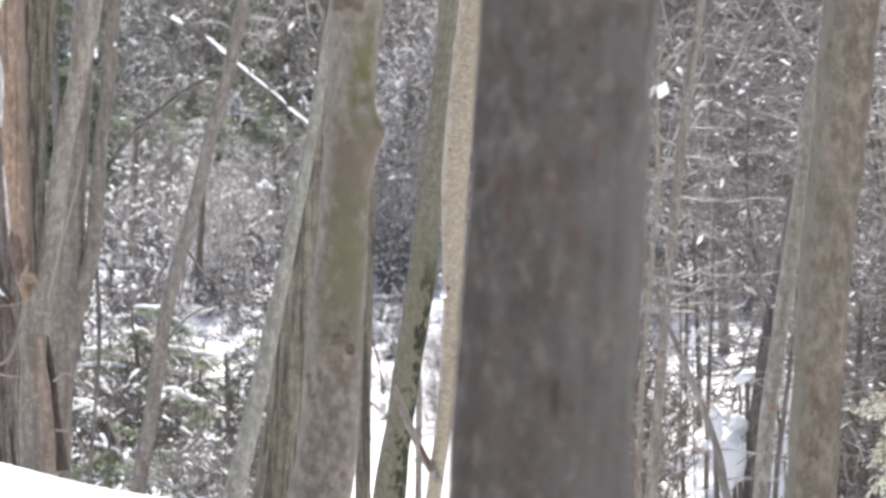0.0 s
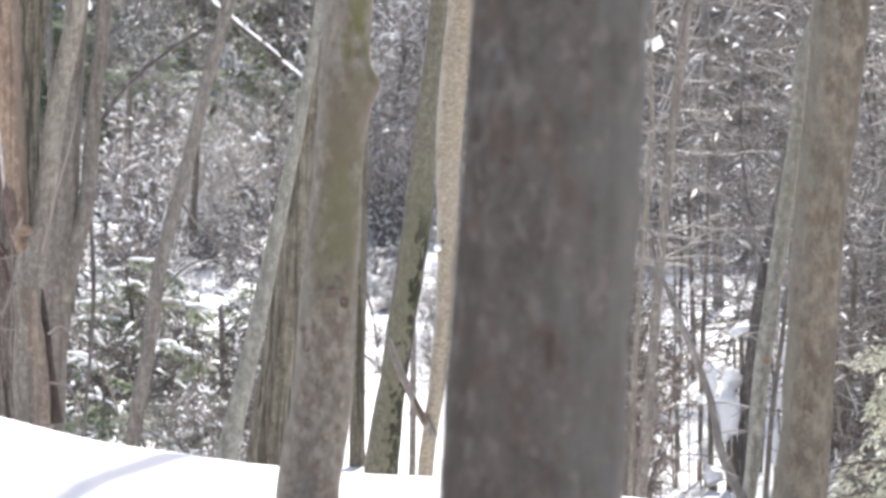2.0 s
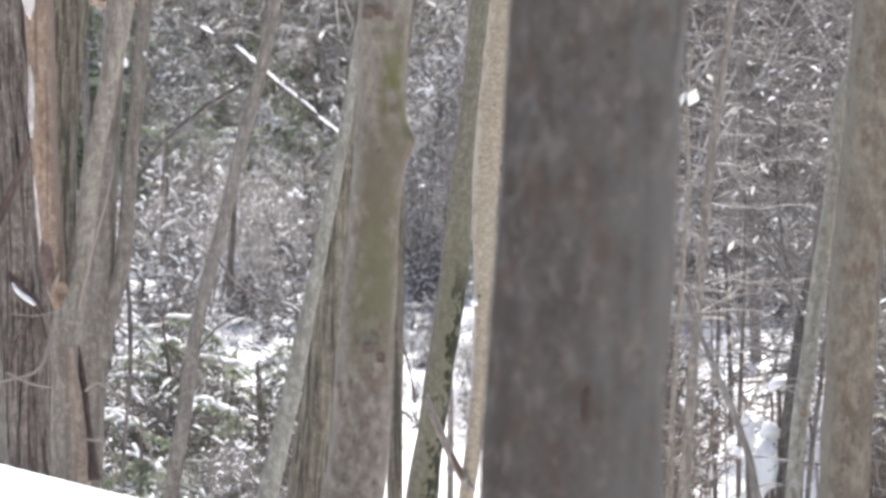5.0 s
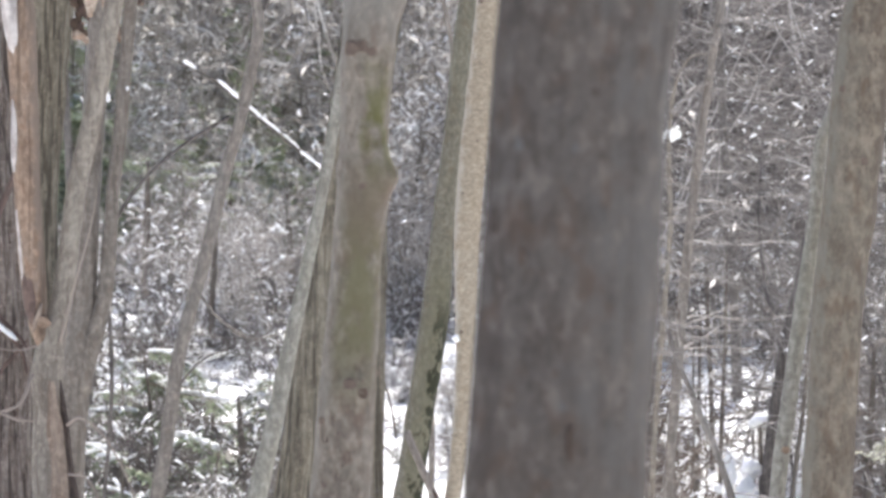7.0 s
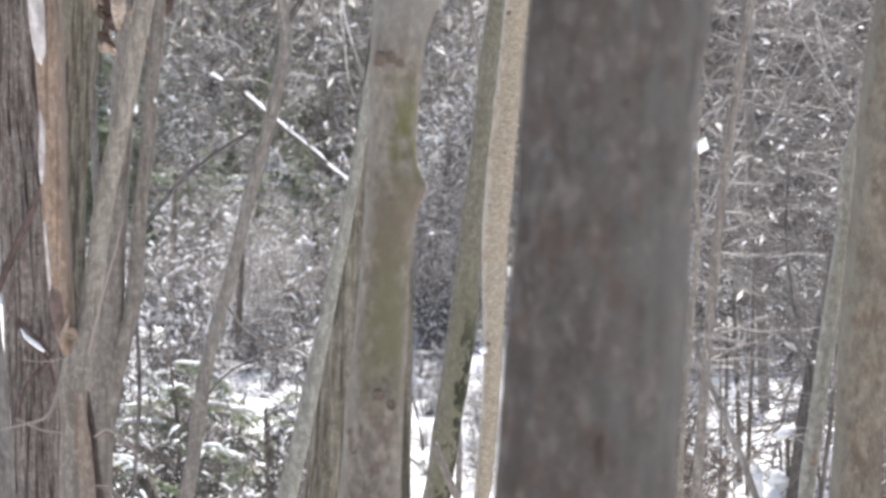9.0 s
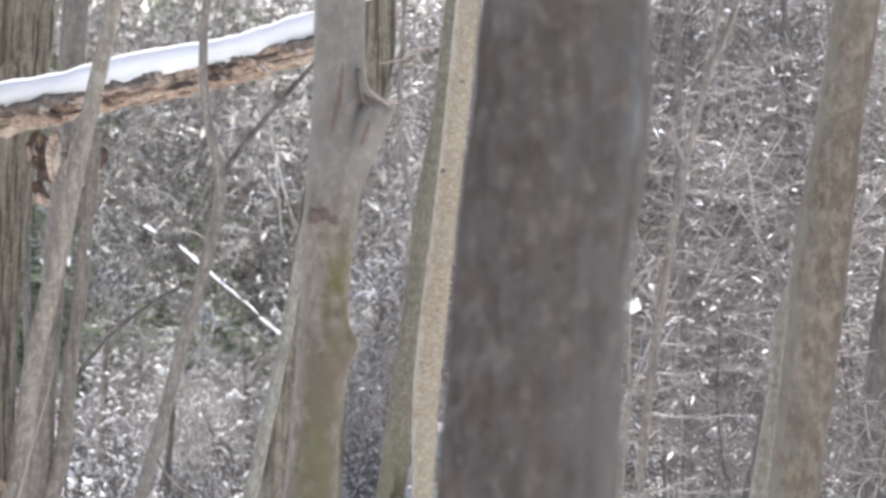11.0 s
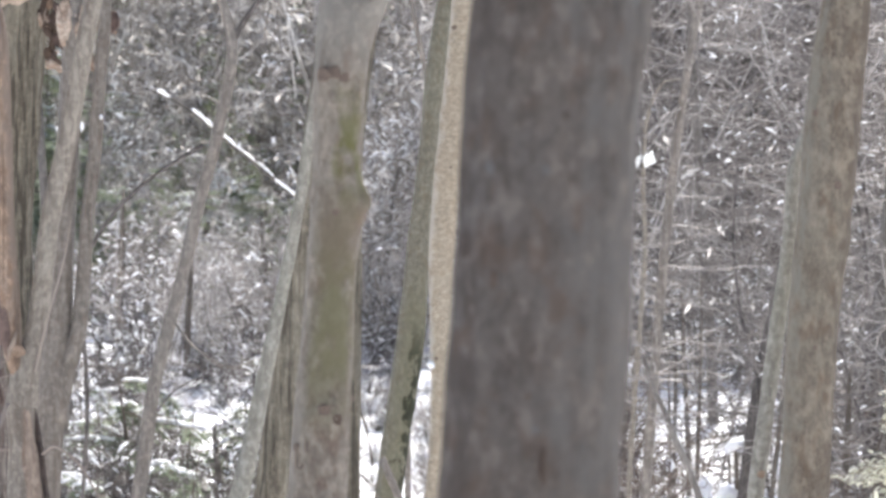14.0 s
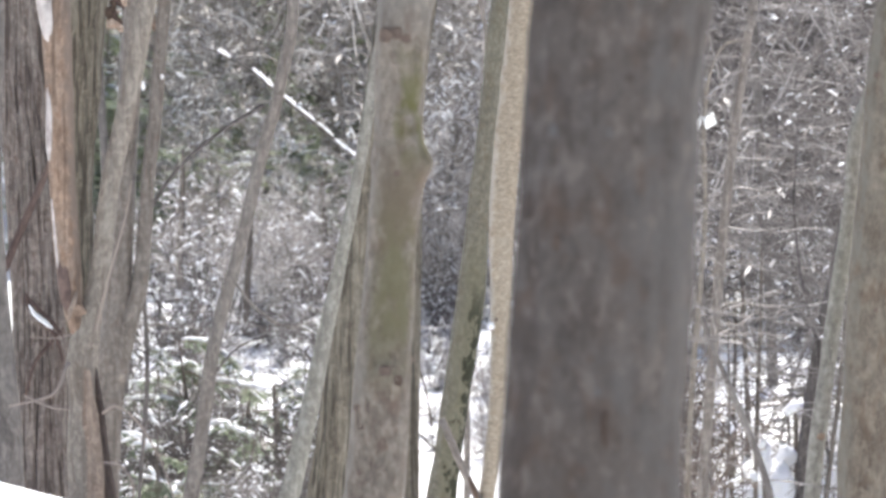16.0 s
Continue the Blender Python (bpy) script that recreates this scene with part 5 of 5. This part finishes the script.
# ---- snow-capped stumps among the stems ----
def snow_heap(blobs, seed):
    """Snow lumps grown together, each x, y, z, radius, stretch upwards."""
    v, f = [], []
    for k, (x, y, z, r, tall) in enumerate(blobs):
        o, n, m = len(v), 10, 14
        for i in range(n + 1):
            e = math.pi * (i / n - 0.5)
            for q in range(m):
                w = 2 * math.pi * q / m
                d = Vector((math.cos(e) * math.cos(w), math.cos(e) * math.sin(w), math.sin(e)))
                g = r * (1 + 0.45 * noise.noise(d * 1.3 + Vector((seed, k * 7, 0))) + 0.15 * noise.noise(d * 4 + Vector((seed, k, 5))))
                v.append((x + d.x * g, y + d.y * g, z + d.z * g * tall))
        f += [(o + i * m + q, o + i * m + (q + 1) % m, o + (i + 1) * m + (q + 1) % m, o + (i + 1) * m + q) for i in range(n) for q in range(m)]
    return mesh_of("heap", v, f)


def snowy_stump(x, y, z, wide, tall, seed):
    """A thin broken stub under one hood of snow, centred at height z."""
    g = ground_z(x, y)
    root = thing("stump", (x, y, g), "broken stub hooded with lumpy snow", "stump", "snowy stumps")
    h = z - g
    part("stump", tube([(0.02, 0.05, -0.1, wide * 0.32), (0.01, 0.05, h * 0.5, wide * 0.26), (0, 0.04, max(h, 0.03), wide * 0.22)], 14, 0.06, 0.2, 0.05, seed), BARK_DULL, root)
    part("snow_hood", snow_heap([(0, 0, h, wide, tall / wide)], seed), SNOW, root, "lump of snow")


for k, (x, z, wide, tall) in enumerate(((1.940, 0.350, 0.055, 0.085), (1.955, 0.250, 0.046, 0.080), (2.121, 0.307, 0.074, 0.076), (2.075, 0.060, 0.078, 0.190), (2.176, 0.657, 0.072, 0.050), (2.130, 0.630, 0.035, 0.040), (1.872, 0.169, 0.028, 0.036), (1.788, 0.925, 0.018, 0.070), (1.915, -0.220, 0.062, 0.080), (1.971, -0.382, 0.075, 0.066), (2.474, 0.493, 0.019, 0.080), (2.447, 0.171, 0.026, 0.076), (2.404, -0.179, 0.036, 0.140), (1.698, 0.502, 0.036, 0.060), (1.680, 0.019, 0.034, 0.085))):
    snowy_stump(x, 30.0 + 0.06 * (k % 3), z, wide, tall, 400 + 5 * k)

def snow_mound(x, y, wide, tall, seed):
    """A low bush buried by snow."""
    g = ground_z(x, y)
    root = thing("snow_mound", (x, y, g), "buried bush under a rounded mound of snow", "snow mound", "snow mounds on the slope")
    part("snow", snow_heap([(0, 0, tall * 0.35, wide, tall / wide * 0.7)], seed), SNOW, root)
    s = Sticks(seed)
    for _ in range(9):
        s.way((s.r.uniform(-0.6, 0.6) * wide, s.r.uniform(-0.5, 0.5) * wide, 0.0), (s.r.gauss(0, 0.4), s.r.gauss(0, 0.4), 1), tall * s.r.uniform(0.9, 1.7), 0.007, 4, 0.2)
    part("twig_tangle", s.mesh(), TWIG_DARK, root, "dark twigs sticking out", kind="stuff")


for k, (x, y, wide, tall) in enumerate(((-3.20, 45.5, 0.17, 0.30), (-3.12, 43.0, 0.13, 0.26), (-2.88, 47.0, 0.15, 0.26), (-2.98, 44.4, 0.12, 0.22), (-2.08, 45.2, 0.14, 0.20), (-2.50, 48.5, 0.16, 0.26), (-3.55, 48.0, 0.16, 0.30), (-1.75, 48.8, 0.17, 0.28), (-1.55, 44.8, 0.15, 0.22), (-0.62, 40.2, 0.12, 0.16), (-2.62, 45.8, 0.16, 0.30), (-2.25, 47.2, 0.18, 0.32), (-1.85, 46.6, 0.15, 0.28), (-2.95, 49.2, 0.20, 0.34), (-2.0, 49.4, 0.20, 0.34))):
    snow_mound(x, y, wide, tall, 700 + 3 * k)

# thin upright dark stems that break up the snow behind the bank
for x, y, z, r, lean in ((1.78, 31, 1.2, 0.012, -0.02), (2.25, 29, 1.3, 0.018, 0.10), (2.36, 31, 1.5, 0.026, 0.10), (1.95, 34, 1.4, 0.016, 0.02), (1.90, 30.5, 1.9, 0.016, 0.03),
                         (2.9, 30, 1.2, 0.03, 0.05), (-0.50, 37, 1.2, 0.010, -0.25), (-1.62, 33, 0.75, 0.03, -0.08), (2.14, 35, 1.8, 0.02, -0.03), (-2.50, 43, 2.3, 0.035, 0.05), (-1.75, 46, 2.7, 0.04, -0.06), (-3.4, 46, 3.0, 0.04, 0.03), (-1.3, 43.5, 2.4, 0.03, 0.08), (-2.75, 52, 3.6, 0.04, -0.02), (-1.0, 48, 3.0, 0.03, 0.03)):
    g = ground_z(x, y)
    root = thing("sapling", (x, y, g), "thin dark leafless sapling in snow", "tree", "thin dark saplings")
    h = z - g
    part("trunk", tube([(0, 0, -0.15, r * 1.2), (lean * h * 0.3, 0, h * 0.35, r), (lean * h * 0.8, 0, h * 0.75, r * 0.8), (lean * h, 0, h, r * 0.4)], 10, 0.08, 0.1, 0, int(x * 50) % 37), BARK_DULL, root)
    s = Sticks(int(1000 + x * 100 + y))
    for _ in range(8):
        q = s.r.uniform(0.3, 0.95)
        s.way((lean * h * q, 0, h * q), side_way(s.r, Vector((0, 0, 0)), s.r.uniform(0, 40)), s.r.uniform(0.2, 0.5), 0.005, 4, 0.2)
    part("twig_tangle", s.mesh(), TWIG, root, kind="stuff")

# the wood around and behind
far = []
for k in range(4):
    r0 = (0.07, 0.10, 0.14, 0.06)[k]
    root = thing("tree", (0, 0, -50), "slim leafless tree deep in the wood", "tree", "trees far in the wood")
    part("trunk", tube([(0, 0, -0.3, r0 * 1.3), (0.03, 0, 0.6, r0), (0.15 * (k - 1.5), 0, 4, r0 * 0.85), (0.25 * (k - 1.5), 0.1, 9, r0 * 0.4), (0.2 * k, 0.1, 11, 0.01)], 14, 0.15, 0.08, 0.03, k), BARK_FAR, root)
    part("crown", CROWNS[k % 3], TWIG, root, "bare grey twigs", pose(0.2 * (k - 1.5), 0, 6.5, 0, 0, 50 * k))
    far.append(root)
for x, y, k, sc in ((2.62, 39, 3, 0.8), (4.9, 52, 0, 0.9), (1.2, 66, 1, 1.0), (-6.8, 55, 1, 1.0), (-3.95, 44, 3, 0.9), (6.6, 64, 2, 0.9)):
    plant(far[k], x, y, 50 * k, sc)
for x, y in ((-7, 8), (-9, 18), (-7.5, 26), (7, 10), (8.5, 19), (6.5, 27), (-6, -5), (5, -8), (-12, -9), (11, -3), (0, -14), (-16, 3), (15, 12), (-18, 22), (17, 26), (-9, 40), (10, 38), (-13, 52), (14, 50)):
    plant(rng.choice(far), x, y, rng.uniform(0, 360), rng.uniform(1.1, 1.4))
discard(*far)
